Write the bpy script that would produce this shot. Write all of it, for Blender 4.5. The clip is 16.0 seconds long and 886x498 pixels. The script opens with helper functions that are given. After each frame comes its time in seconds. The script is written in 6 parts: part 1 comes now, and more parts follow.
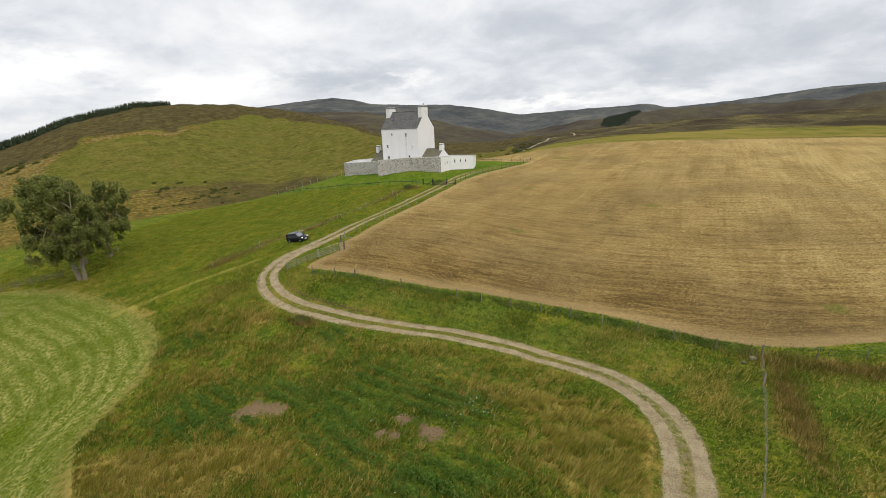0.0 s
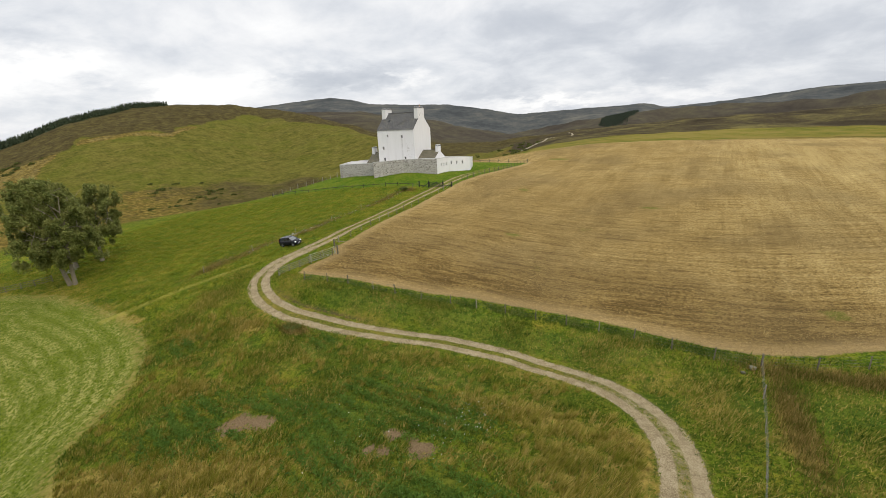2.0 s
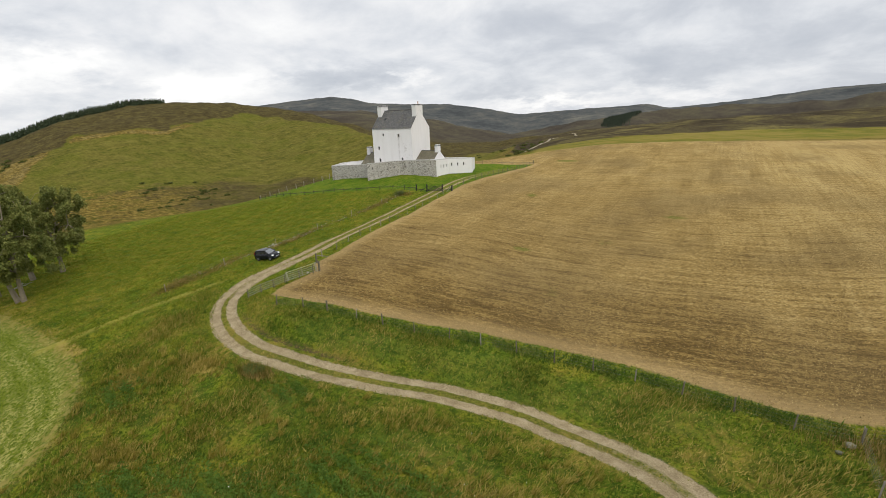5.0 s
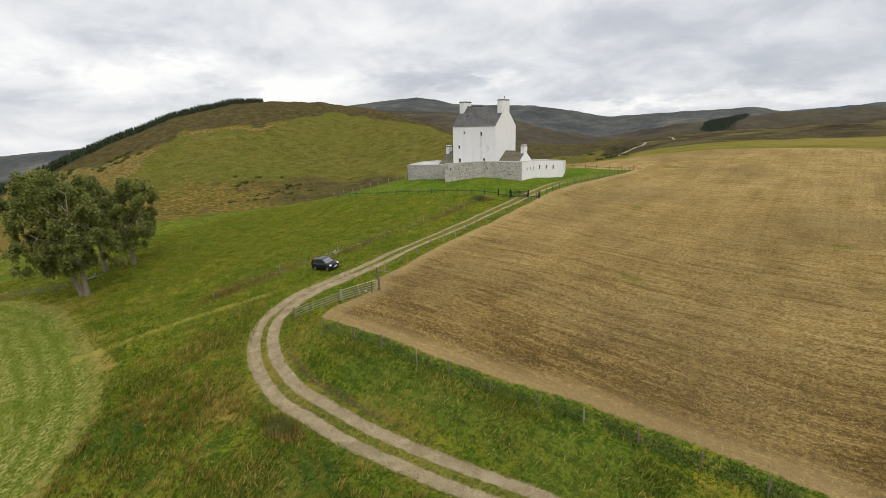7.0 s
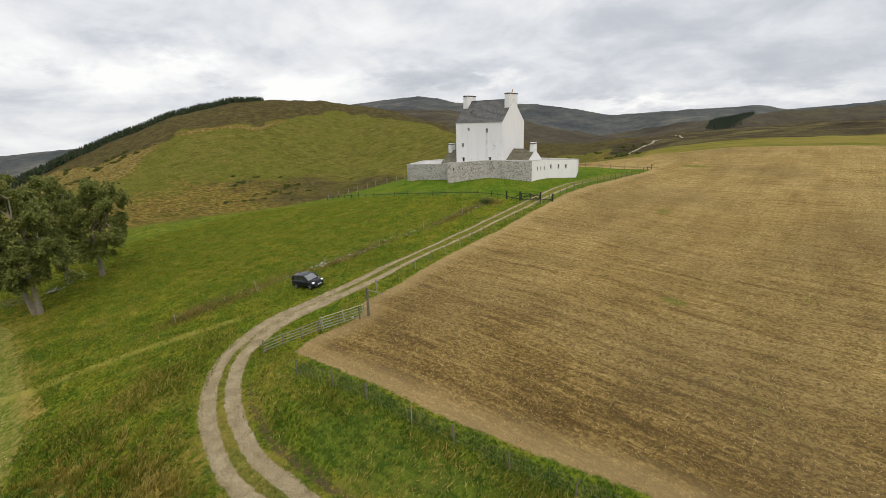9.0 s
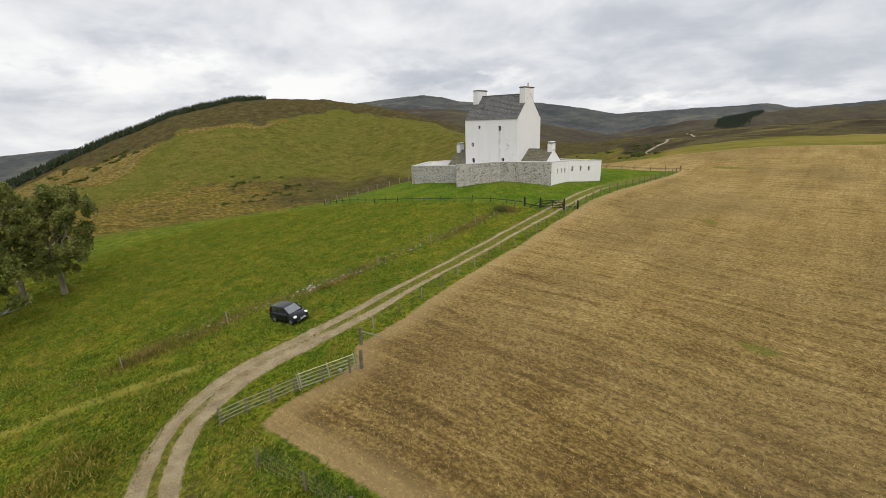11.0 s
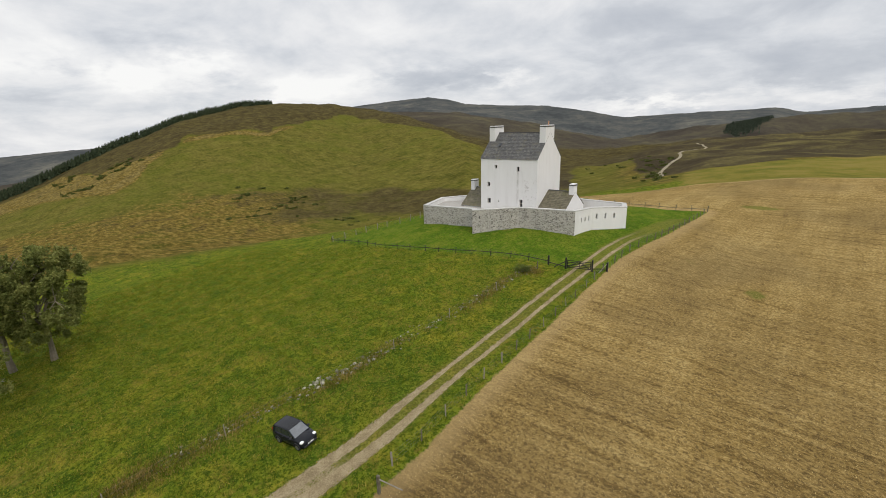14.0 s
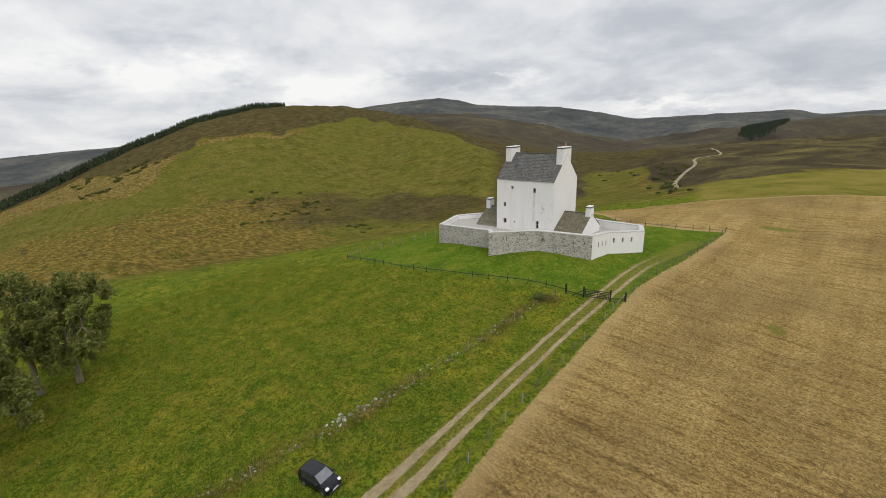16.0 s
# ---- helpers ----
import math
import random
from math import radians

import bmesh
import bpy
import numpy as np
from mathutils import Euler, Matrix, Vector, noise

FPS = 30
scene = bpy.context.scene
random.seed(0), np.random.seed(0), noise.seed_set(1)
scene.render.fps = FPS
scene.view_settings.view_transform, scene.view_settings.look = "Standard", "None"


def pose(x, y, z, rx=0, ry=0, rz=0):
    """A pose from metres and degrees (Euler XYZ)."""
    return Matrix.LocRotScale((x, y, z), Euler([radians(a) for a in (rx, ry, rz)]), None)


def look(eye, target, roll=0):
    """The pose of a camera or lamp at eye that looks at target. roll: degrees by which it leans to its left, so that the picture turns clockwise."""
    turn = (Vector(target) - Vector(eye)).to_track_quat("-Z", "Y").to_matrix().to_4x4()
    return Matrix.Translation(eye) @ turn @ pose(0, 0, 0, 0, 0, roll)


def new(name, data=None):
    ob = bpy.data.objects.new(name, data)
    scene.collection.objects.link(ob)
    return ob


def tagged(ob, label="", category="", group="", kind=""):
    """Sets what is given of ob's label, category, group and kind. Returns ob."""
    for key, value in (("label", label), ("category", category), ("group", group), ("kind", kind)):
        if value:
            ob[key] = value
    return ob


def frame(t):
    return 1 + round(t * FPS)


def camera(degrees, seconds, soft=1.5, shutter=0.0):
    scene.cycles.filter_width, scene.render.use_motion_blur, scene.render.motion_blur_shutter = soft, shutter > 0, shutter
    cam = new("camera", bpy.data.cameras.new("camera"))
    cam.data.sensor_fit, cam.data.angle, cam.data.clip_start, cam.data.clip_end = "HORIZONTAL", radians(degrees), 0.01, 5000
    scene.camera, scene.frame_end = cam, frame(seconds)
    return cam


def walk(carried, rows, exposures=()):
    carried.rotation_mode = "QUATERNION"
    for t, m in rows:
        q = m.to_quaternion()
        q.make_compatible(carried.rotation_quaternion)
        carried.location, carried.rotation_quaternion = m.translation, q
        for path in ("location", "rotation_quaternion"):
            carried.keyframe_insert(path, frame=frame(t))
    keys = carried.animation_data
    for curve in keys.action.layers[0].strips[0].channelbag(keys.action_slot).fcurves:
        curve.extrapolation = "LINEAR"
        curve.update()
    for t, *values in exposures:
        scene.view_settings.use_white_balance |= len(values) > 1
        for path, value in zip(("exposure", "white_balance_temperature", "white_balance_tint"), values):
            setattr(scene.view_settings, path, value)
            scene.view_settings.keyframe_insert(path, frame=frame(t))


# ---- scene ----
cam = camera(88.5, 16.0, soft=0.9)

PATH = [
    (0, (60.711, -106.917, 13.618), (59.833, -105.204, 13.074), -2.60),
    (0.5, (60.719, -106.63, 13.727), (59.842, -104.916, 13.183), -2.50),
    (1, (60.73, -106.37, 13.825), (59.856, -104.654, 13.284), -2.60),
    (1.5, (60.736, -106.096, 13.901), (59.864, -104.38, 13.359), -2.60),
    (2, (60.715, -105.729, 13.944), (59.843, -104.014, 13.399), -2.70),
    (2.5, (60.627, -105.182, 13.968), (59.755, -103.467, 13.42), -2.70),
    (3, (60.419, -104.379, 13.99), (59.547, -102.665, 13.441), -2.70),
    (3.5, (60.011, -103.247, 13.998), (59.139, -101.534, 13.448), -2.80),
    (4, (59.277, -101.688, 13.922), (58.404, -99.974, 13.373), -2.67),
    (4.5, (58.237, -99.762, 13.778), (57.364, -98.048, 13.23), -2.53),
    (5, (56.92, -97.546, 13.566), (56.047, -95.832, 13.02), -2.37),
    (5.5, (55.416, -95.172, 13.314), (54.527, -93.465, 12.768), -2.20),
    (5.8, (54.501, -93.763, 13.163), (53.542, -92.095, 12.618), -2.1),
    (5.9, (54.177, -93.283, 13.109), (53.172, -91.64, 12.57), -2.1),
    (6, (53.855, -92.808, 13.056), (52.79, -91.202, 12.518), -1.9),
    (6.1, (53.535, -92.339, 13.004), (52.419, -90.766, 12.472), -1.8),
    (6.2, (53.219, -91.878, 12.954), (52.081, -90.321, 12.423), -1.9),
    (6.3, (52.908, -91.426, 12.905), (51.762, -89.875, 12.377), -1.7),
    (6.4, (52.605, -90.985, 12.859), (51.455, -89.436, 12.331), -1.7),
    (6.5, (52.309, -90.556, 12.815), (51.159, -89.008, 12.286), -1.5),
    (7, (50.96, -88.594, 12.631), (49.808, -87.048, 12.101), -1.6),
    (7.5, (49.787, -86.9, 12.486), (48.634, -85.354, 11.956), -1.6),
    (8, (48.668, -85.34, 12.353), (47.513, -83.797, 11.821), -1.6),
    (8.5, (47.48, -83.772, 12.205), (46.323, -82.23, 11.671), -1.6),
    (9, (46.155, -82.116, 12.016), (44.995, -80.576, 11.482), -1.7),
    (9.5, (44.689, -80.377, 11.78), (43.526, -78.841, 11.245), -1.72),
    (10, (43.131, -78.589, 11.586), (41.964, -77.056, 11.05), -1.74),
    (10.5, (41.567, -76.834, 11.53), (40.397, -75.303, 10.993), -1.76),
    (11, (40.095, -75.207, 11.717), (38.922, -73.679, 11.18), -1.78),
    (11.5, (38.797, -73.802, 12.214), (37.62, -72.277, 11.676), -1.8),
    (12, (37.718, -72.674, 13.074), (36.541, -71.15, 12.534), -1.7),
    (12.5, (36.859, -71.875, 14.205), (35.681, -70.351, 13.666), -1.7),
    (13, (36.149, -71.359, 15.516), (34.971, -69.835, 14.979), -1.7),
    (13.5, (35.493, -71.039, 16.914), (34.316, -69.512, 16.381), -1.6),
    (14, (34.865, -70.857, 18.298), (33.676, -69.339, 17.765), -1.5),
    (14.5, (34.309, -70.773, 19.575), (33.111, -69.263, 19.041), -1.3),
    (15, (33.892, -70.766, 20.657), (32.686, -69.26, 20.13), -1.3),
    (15.5, (33.662, -70.835, 21.448), (32.451, -69.333, 20.922), -1.3),
    (16, (33.647, -70.992, 21.878), (32.426, -69.5, 21.346), -1.3),
]
walk(cam, [(t, look(eye, target, roll)) for t, eye, target, roll in PATH],
     [(0.0, 0.13), (3.5, 0.13), (6.0, 0.05), (9.0, 0.03), (11.5, 0.0), (14.0, -0.04), (16.0, -0.06)])


# ---- light: an overcast Highland sky with a weak, wide sun ----
world = bpy.data.worlds.new("sky")
scene.world = world
world.use_nodes = True
wt = world.node_tree
wt.nodes.clear()


def node(tree, kind, **values):
    n = tree.nodes.new(kind)
    for key, value in values.items():
        if key in n.inputs:
            n.inputs[key].default_value = value
        elif key == "operation":
            n.operation = value
        elif key == "use_clamp":
            n.use_clamp = value
        elif key == "feature":
            n.feature = value
        elif key == "attribute_name":
            n.attribute_name = value
        elif key == "interpolation_type":
            n.interpolation_type = value
        elif key == "data_type":
            n.data_type = value
        elif key == "blend_type":
            n.blend_type = value
        elif key == "sky_type":
            n.sky_type = value
    return n


def sky_world():
    L = wt.links.new
    coord = node(wt, "ShaderNodeTexCoord")
    sep = node(wt, "ShaderNodeSeparateXYZ")
    L(coord.outputs["Generated"], sep.inputs[0])
    # clouds lie on a flat layer overhead, so they crowd together towards the horizon
    up = node(wt, "ShaderNodeMath", operation="ADD")
    up.inputs[1].default_value = 0.31
    L(sep.outputs["Z"], up.inputs[0])
    top = node(wt, "ShaderNodeMath", operation="MAXIMUM")
    top.inputs[1].default_value = 0.03
    L(up.outputs[0], top.inputs[0])
    px, py = node(wt, "ShaderNodeMath", operation="DIVIDE"), node(wt, "ShaderNodeMath", operation="DIVIDE")
    L(sep.outputs["X"], px.inputs[0]); L(top.outputs[0], px.inputs[1])
    L(sep.outputs["Y"], py.inputs[0]); L(top.outputs[0], py.inputs[1])
    flat = node(wt, "ShaderNodeCombineXYZ")
    L(px.outputs[0], flat.inputs[0]); L(py.outputs[0], flat.inputs[1])
    big = node(wt, "ShaderNodeTexNoise", Scale=2.1, Detail=10.0, Roughness=0.58, Distortion=0.25)
    L(flat.outputs[0], big.inputs["Vector"])
    ramp = node(wt, "ShaderNodeValToRGB")
    e = ramp.color_ramp.elements
    e[0].position, e[0].color = 0.18, (0.47, 0.50, 0.555, 1)
    e[1].position, e[1].color = 0.70, (0.93, 0.925, 0.915, 1)
    for p, c in ((0.33, (0.565, 0.59, 0.635, 1)), (0.42, (0.665, 0.685, 0.72, 1)), (0.53, (0.785, 0.79, 0.805, 1))):
        x = ramp.color_ramp.elements.new(p)
        x.color = c
    def math2(op, p, q=0.0, r=0.0):
        n = node(wt, "ShaderNodeMath", operation=op)
        for k, v in enumerate((p, q, r)):
            if isinstance(v, bpy.types.NodeSocket):
                L(v, n.inputs[k])
            else:
                n.inputs[k].default_value = v
        return n.outputs[0]

    # banks and breaks of the cloud: bearing and height in degrees, half widths, how bright
    wisp = node(wt, "ShaderNodeTexNoise", Scale=7.0, Detail=6.0, Roughness=0.6)
    L(flat.outputs[0], wisp.inputs["Vector"])
    curl = node(wt, "ShaderNodeSeparateColor")
    L(wisp.outputs["Color"], curl.inputs[0])
    az = math2("MULTIPLY", math2("ARCTAN2", sep.outputs["X"], sep.outputs["Y"]), 57.2958)
    az = math2("ADD", az, math2("MULTIPLY", math2("SUBTRACT", curl.outputs[0], 0.5), 12.0))
    el = math2("MULTIPLY", math2("ARCSINE", sep.outputs["Z"]), 57.2958)
    el = math2("ADD", el, math2("MULTIPLY", math2("SUBTRACT", curl.outputs[1], 0.5), 4.0))
    total = math2("MULTIPLY_ADD", sep.outputs["X"], -0.11, math2("MULTIPLY_ADD", big.outputs["Fac"], 0.85, -0.02))
    for a0, e0, wa, we, gain in CLOUD_BANKS:
        p, q = math2("MULTIPLY_ADD", az, 1 / wa, -a0 / wa), math2("MULTIPLY_ADD", el, 1 / we, -e0 / we)
        far = math2("MULTIPLY_ADD", p, p, math2("MULTIPLY", q, q))
        total = math2("MULTIPLY_ADD", math2("EXPONENT", math2("MULTIPLY", far, -1.0)), gain, total)
    L(total, ramp.inputs[0])
    clouds = node(wt, "ShaderNodeBackground", Strength=CLOUD_LIGHT)
    L(ramp.outputs[0], clouds.inputs["Color"])
    # an overcast sky is brighter overhead than at the horizon
    zenith = node(wt, "ShaderNodeMapRange", interpolation_type="SMOOTHSTEP")
    L(sep.outputs["Z"], zenith.inputs[0])
    for k, v in zip((1, 2, 3, 4), (0.2, 0.9, CLOUD_LIGHT, 1.75 * CLOUD_LIGHT)):
        zenith.inputs[k].default_value = v
    L(zenith.outputs[0], clouds.inputs["Strength"])
    sky = node(wt, "ShaderNodeTexSky", sky_type="NISHITA")
    sky.sun_disc, sky.sun_elevation, sky.sun_rotation = False, radians(SUN_UP), radians(SUN_TURN)
    blue = node(wt, "ShaderNodeBackground", Strength=0.05)
    L(sky.outputs[0], blue.inputs["Color"])
    mix, out = node(wt, "ShaderNodeMixShader"), node(wt, "ShaderNodeOutputWorld")
    mix.inputs[0].default_value = 0.93
    L(blue.outputs[0], mix.inputs[1]); L(clouds.outputs[0], mix.inputs[2]); L(mix.outputs[0], out.inputs[0])


CLOUD_LIGHT, SUN_UP, SUN_TURN = 1.1, 42.0, 118.0
CLOUD_BANKS = [(-67.5, 5.3, 6, 1.5, 0.24), (-63, 6.6, 4, 0.9, 0.14), (-79, 6.6, 4.5, 1.8, 0.13), (-65.5, 8.4, 7, 1.1, -0.14), (-74.7, 6.2, 1.8, 0.7, -0.15),
               (-60.3, 4.9, 3.4, 1.7, -0.14), (-54, 4.3, 5, 1.5, 0.21), (-47.5, 5.4, 3.2, 1.1, 0.13), (-37, 5.1, 8, 1.3, -0.20), (-29.2, 4.8, 2.6, 0.8, 0.21),
               (-45, 10, 8, 2.4, 0.11), (-13.5, 1.5, 6, 0.6, 0.24), (-2.7, 2.4, 2.6, 1.0, 0.15), (2, 1.7, 2.4, 0.7, 0.14), (-15, 10.3, 13, 2.2, -0.11), (-8, 5.6, 7, 1.4, -0.08),
               (-79, 2.2, 6, 1.8, -0.10), (-20, 2.8, 7, 0.9, -0.07), (8, 5.0, 6, 2.0, -0.07)]
sky_world()
sun = new("sun", bpy.data.lights.new("sun", "SUN"))
sun.data.energy, sun.data.angle, sun.data.color = 1.5, radians(28), (1.0, 0.94, 0.84)
sun.matrix_world = look((0, 0, 100), (-58, 31, 41))  # low in the south-east, through thick cloud


# ---- materials ----
class Mat:
    """A node material with short names for the usual nodes."""

    def __init__(self, name, rough=0.85, metal=0.0, spec=0.3):
        self.m = bpy.data.materials.new(name)
        self.m.use_nodes = True
        self.t = self.m.node_tree
        self.b = self.t.nodes["Principled BSDF"]
        self.b.inputs["Roughness"].default_value, self.b.inputs["Metallic"].default_value = rough, metal
        self.b.inputs["Specular IOR Level"].default_value = spec
        self.pos = self.t.nodes.new("ShaderNodeTexCoord").outputs["Object"]

    def put(self, value, socket):
        if isinstance(value, bpy.types.NodeSocket):
            self.t.links.new(value, socket)
        elif isinstance(value, (tuple, list)):
            socket.default_value = (*value, 1)[:4] if socket.type == "RGBA" else value
        else:
            socket.default_value = value

    def noise(self, scale, detail=4.0, rough=0.55, warp=0.0, at=None, stretch=None, turn=0.0):
        n = node(self.t, "ShaderNodeTexNoise", Scale=scale, Detail=detail, Roughness=rough, Distortion=warp)
        v = self.pos if at is None else at
        if stretch is not None:
            mp = node(self.t, "ShaderNodeMapping")
            mp.inputs["Scale"].default_value, mp.inputs["Rotation"].default_value = stretch, (0, 0, radians(turn))
            self.put(v, mp.inputs["Vector"])
            v = mp.outputs[0]
        self.put(v, n.inputs["Vector"])
        return n.outputs["Fac"]

    def cells(self, scale, at=None, feature="F1", out="Distance"):
        n = node(self.t, "ShaderNodeTexVoronoi", Scale=scale, feature=feature)
        self.put(self.pos if at is None else at, n.inputs["Vector"])
        return n.outputs[out]

    def attr(self, name):
        return node(self.t, "ShaderNodeAttribute", attribute_name=name).outputs["Fac"]

    def math(self, op, a, b=0.0, clamp=False):
        n = node(self.t, "ShaderNodeMath", operation=op, use_clamp=clamp)
        self.put(a, n.inputs[0]); self.put(b, n.inputs[1])
        return n.outputs[0]

    def step(self, lo, hi, x, to=(0.0, 1.0)):
        n = node(self.t, "ShaderNodeMapRange", interpolation_type="SMOOTHSTEP")
        self.put(x, n.inputs[0])
        for k, v in zip((1, 2, 3, 4), (lo, hi, *to)):
            n.inputs[k].default_value = v
        return n.outputs[0]

    def mix(self, f, a, b, blend="MIX"):
        n = node(self.t, "ShaderNodeMix", data_type="RGBA", blend_type=blend)
        self.put(f, n.inputs[0]); self.put(a, n.inputs[6]); self.put(b, n.inputs[7])
        return n.outputs[2]

    def ramp(self, f, *stops):
        n = node(self.t, "ShaderNodeValToRGB")
        e = n.color_ramp.elements
        for k, (p, c) in enumerate(stops):
            x = e[k] if k < 2 else e.new(p)
            x.position, x.color = p, (*c, 1)
        self.put(f, n.inputs[0])
        return n.outputs[0]

    def random(self):
        return node(self.t, "ShaderNodeObjectInfo").outputs["Random"]

    def island(self):
        return node(self.t, "ShaderNodeNewGeometry").outputs["Random Per Island"]

    def bump(self, h, strength=0.5, distance=0.05):
        n = node(self.t, "ShaderNodeBump", Strength=strength, Distance=distance)
        self.put(h, n.inputs["Height"])
        self.put(n.outputs[0], self.b.inputs["Normal"])
        return self

    def color(self, c):
        self.put(c, self.b.inputs["Base Color"])
        return self

    def rough(self, r):
        self.put(r, self.b.inputs["Roughness"])
        return self


def simple(name, a, b, scale=8.0, rough=0.8, metal=0.0, bump=0.2, spec=0.3):
    """Two close tones broken up at two scales, with a little relief."""
    m = Mat(name, rough, metal, spec)
    f = m.math("MULTIPLY_ADD", m.noise(scale, 5), 0.6)
    m.t.nodes[-1].inputs[2].default_value = 0.0
    f = m.math("ADD", f, m.math("MULTIPLY", m.noise(scale * 7, 3), 0.4))
    m.color(m.ramp(f, (0.32, a), (0.68, b)))
    m.bump(m.noise(scale * 5, 4), bump, 0.02)
    return m.m


def ground_material():
    m = Mat("ground_cover", 1.0, 0, 0.02)
    n1, n2, n3, n4 = m.noise(0.05, 4), m.noise(0.35, 5, 0.6), m.noise(2.2, 5, 0.7), m.noise(11, 4, 0.75)
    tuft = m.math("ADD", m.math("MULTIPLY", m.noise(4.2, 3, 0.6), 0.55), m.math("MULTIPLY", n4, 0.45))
    sep = node(m.t, "ShaderNodeSeparateXYZ")
    m.put(m.pos, sep.inputs[0])
    south = m.step(-62, -75, sep.outputs[1])
    clump = m.noise(1.5, 5, 0.72)
    # pasture: tufts, their shaded gaps painted dark, yellow seed heads in drifts
    green = m.ramp(n2, (0.34, (0.074, 0.124, 0.010)), (0.50, (0.150, 0.180, 0.014)), (0.66, (0.255, 0.226, 0.024)))
    green = m.mix(m.step(0.46, 0.62, m.noise(0.09, 4, 0.6), (0.0, 0.5)), green, (0.072, 0.118, 0.010))
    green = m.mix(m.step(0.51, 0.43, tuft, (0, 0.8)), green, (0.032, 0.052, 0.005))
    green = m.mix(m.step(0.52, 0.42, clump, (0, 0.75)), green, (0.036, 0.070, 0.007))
    green = m.mix(m.math("MULTIPLY", m.step(0.52, 0.60, tuft), 0.42), green, (0.225, 0.232, 0.034))
    spots = m.math("MULTIPLY", m.step(0.30, 0.14, m.cells(1.15)), m.step(0.40, 0.58, m.noise(0.4, 4, 0.6)))
    green = m.mix(m.math("MULTIPLY", spots, 0.7), green, (0.040, 0.062, 0.007))
    weeds = m.math("MULTIPLY", m.step(0.48, 0.60, m.noise(0.5, 6, 0.7)), m.step(0.46, 0.56, n3))
    green = m.mix(m.math("MULTIPLY", weeds, 0.5), green, (0.21, 0.155, 0.030))
    # rank tawny grass round the track
    tawny = m.math("MULTIPLY", m.step(0.50, 0.64, m.noise(0.16, 5, 0.6)), south)
    streak = m.noise(1.6, 6, 0.7, 0.5, stretch=(1, 0.45, 1), turn=35)
    col = m.mix(m.math("MULTIPLY", tawny, m.step(0.40, 0.60, streak)), green, (0.28, 0.205, 0.045))
    dark = m.math("MULTIPLY", m.step(0.50, 0.62, m.noise(0.28, 6, 0.7)), south)
    col = m.mix(m.math("MULTIPLY", dark, 0.5), col, (0.034, 0.062, 0.010))
    drift = m.math("MULTIPLY", m.math("SUBTRACT", m.noise(0.55, 6, 0.7), 0.5), 1.8)
    col = m.mix(m.math("MULTIPLY", m.step(0.30, 0.62, m.math("ADD", m.attr("lush"), drift)), 0.55), col, m.ramp(clump, (0.38, (0.034, 0.066, 0.010)), (0.60, (0.105, 0.152, 0.022))))
    col = m.mix(m.math("MULTIPLY", m.step(0.34, 0.66, m.math("ADD", m.attr("ripe"), drift)), 0.85), col, m.ramp(clump, (0.36, (0.190, 0.136, 0.033)), (0.62, (0.42, 0.305, 0.080))))
    # lawn
    lawn = m.step(-0.4, 0.4, m.attr("lawn"))
    turf = m.ramp(m.math("ADD", m.math("MULTIPLY", n2, 0.6), m.math("MULTIPLY", m.noise(0.13, 3), 0.4)), (0.34, (0.062, 0.122, 0.009)), (0.5, (0.105, 0.165, 0.013)), (0.64, (0.17, 0.195, 0.022)))
    # shade between the lawn's tufts is painted in the same way
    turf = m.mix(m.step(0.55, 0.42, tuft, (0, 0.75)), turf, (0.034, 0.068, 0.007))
    turf = m.mix(m.math("MULTIPLY", m.step(0.54, 0.62, m.noise(1.1, 5, 0.7)), 0.5), turf, (0.21, 0.20, 0.035))
    col = m.mix(m.math("MULTIPLY", lawn, 0.9), col, turf)
    # mown meadow with pale swathes
    md = m.attr("meadow")
    edge = m.math("ADD", md, m.math("MULTIPLY", m.math("SUBTRACT", n2, 0.5), 2.0))
    inm = m.step(-1.0, 1.0, edge)
    wav = m.math("SINE", m.math("MULTIPLY", m.math("ADD", md, m.math("MULTIPLY", m.noise(0.22, 4, 0.65), 1.9)), 3.6))
    swathe = m.math("MULTIPLY", m.step(-2.0, 0.9, wav), m.step(0.48, 0.55, m.noise(3.2, 6, 0.82)))
    swathe = m.math("MULTIPLY", swathe, m.math("MULTIPLY", m.step(0.30, 0.48, m.noise(0.10, 4)), m.step(-76, -86, sep.outputs[1], (0.55, 1.0))))
    mown = m.mix(m.step(0.42, 0.58, tuft), (0.056, 0.092, 0.006), (0.142, 0.172, 0.017))
    mown = m.mix(m.math("MULTIPLY", swathe, 0.8), mown, (0.40, 0.36, 0.12))
    col = m.mix(inm, col, mown)
    straw_edge = m.math("MULTIPLY", m.step(1.5, 0.2, m.math("ABSOLUTE", edge)), m.step(0.42, 0.6, n3))
    col = m.mix(m.math("MULTIPLY", straw_edge, 0.7), col, (0.30, 0.235, 0.075))
    ridge = m.step(0.85, 0.25, m.math("ADD", m.attr("bank"), m.math("MULTIPLY", m.math("SUBTRACT", n3, 0.5), 0.8)))
    col = m.mix(m.math("MULTIPLY", ridge, 0.6), col, (0.30, 0.265, 0.055))
    # bare scrapes
    scrape = m.step(0.42, 0.62, m.math("ADD", m.attr("dirt"), m.math("MULTIPLY", m.math("SUBTRACT", m.noise(1.1, 6, 0.75), 0.5), 2.0)))
    col = m.mix(scrape, col, m.ramp(n4, (0.35, (0.13, 0.088, 0.046)), (0.65, (0.27, 0.188, 0.105))))
    # stubble in rows
    fd = m.attr("field")
    edge = m.math("ADD", fd, m.math("MULTIPLY", m.math("SUBTRACT", n3, 0.5), 0.8))
    inf = m.step(-0.15, 0.15, edge)
    bend = m.math("MAXIMUM", m.math("SUBTRACT", sep.outputs[0], 62.0), 0.0)
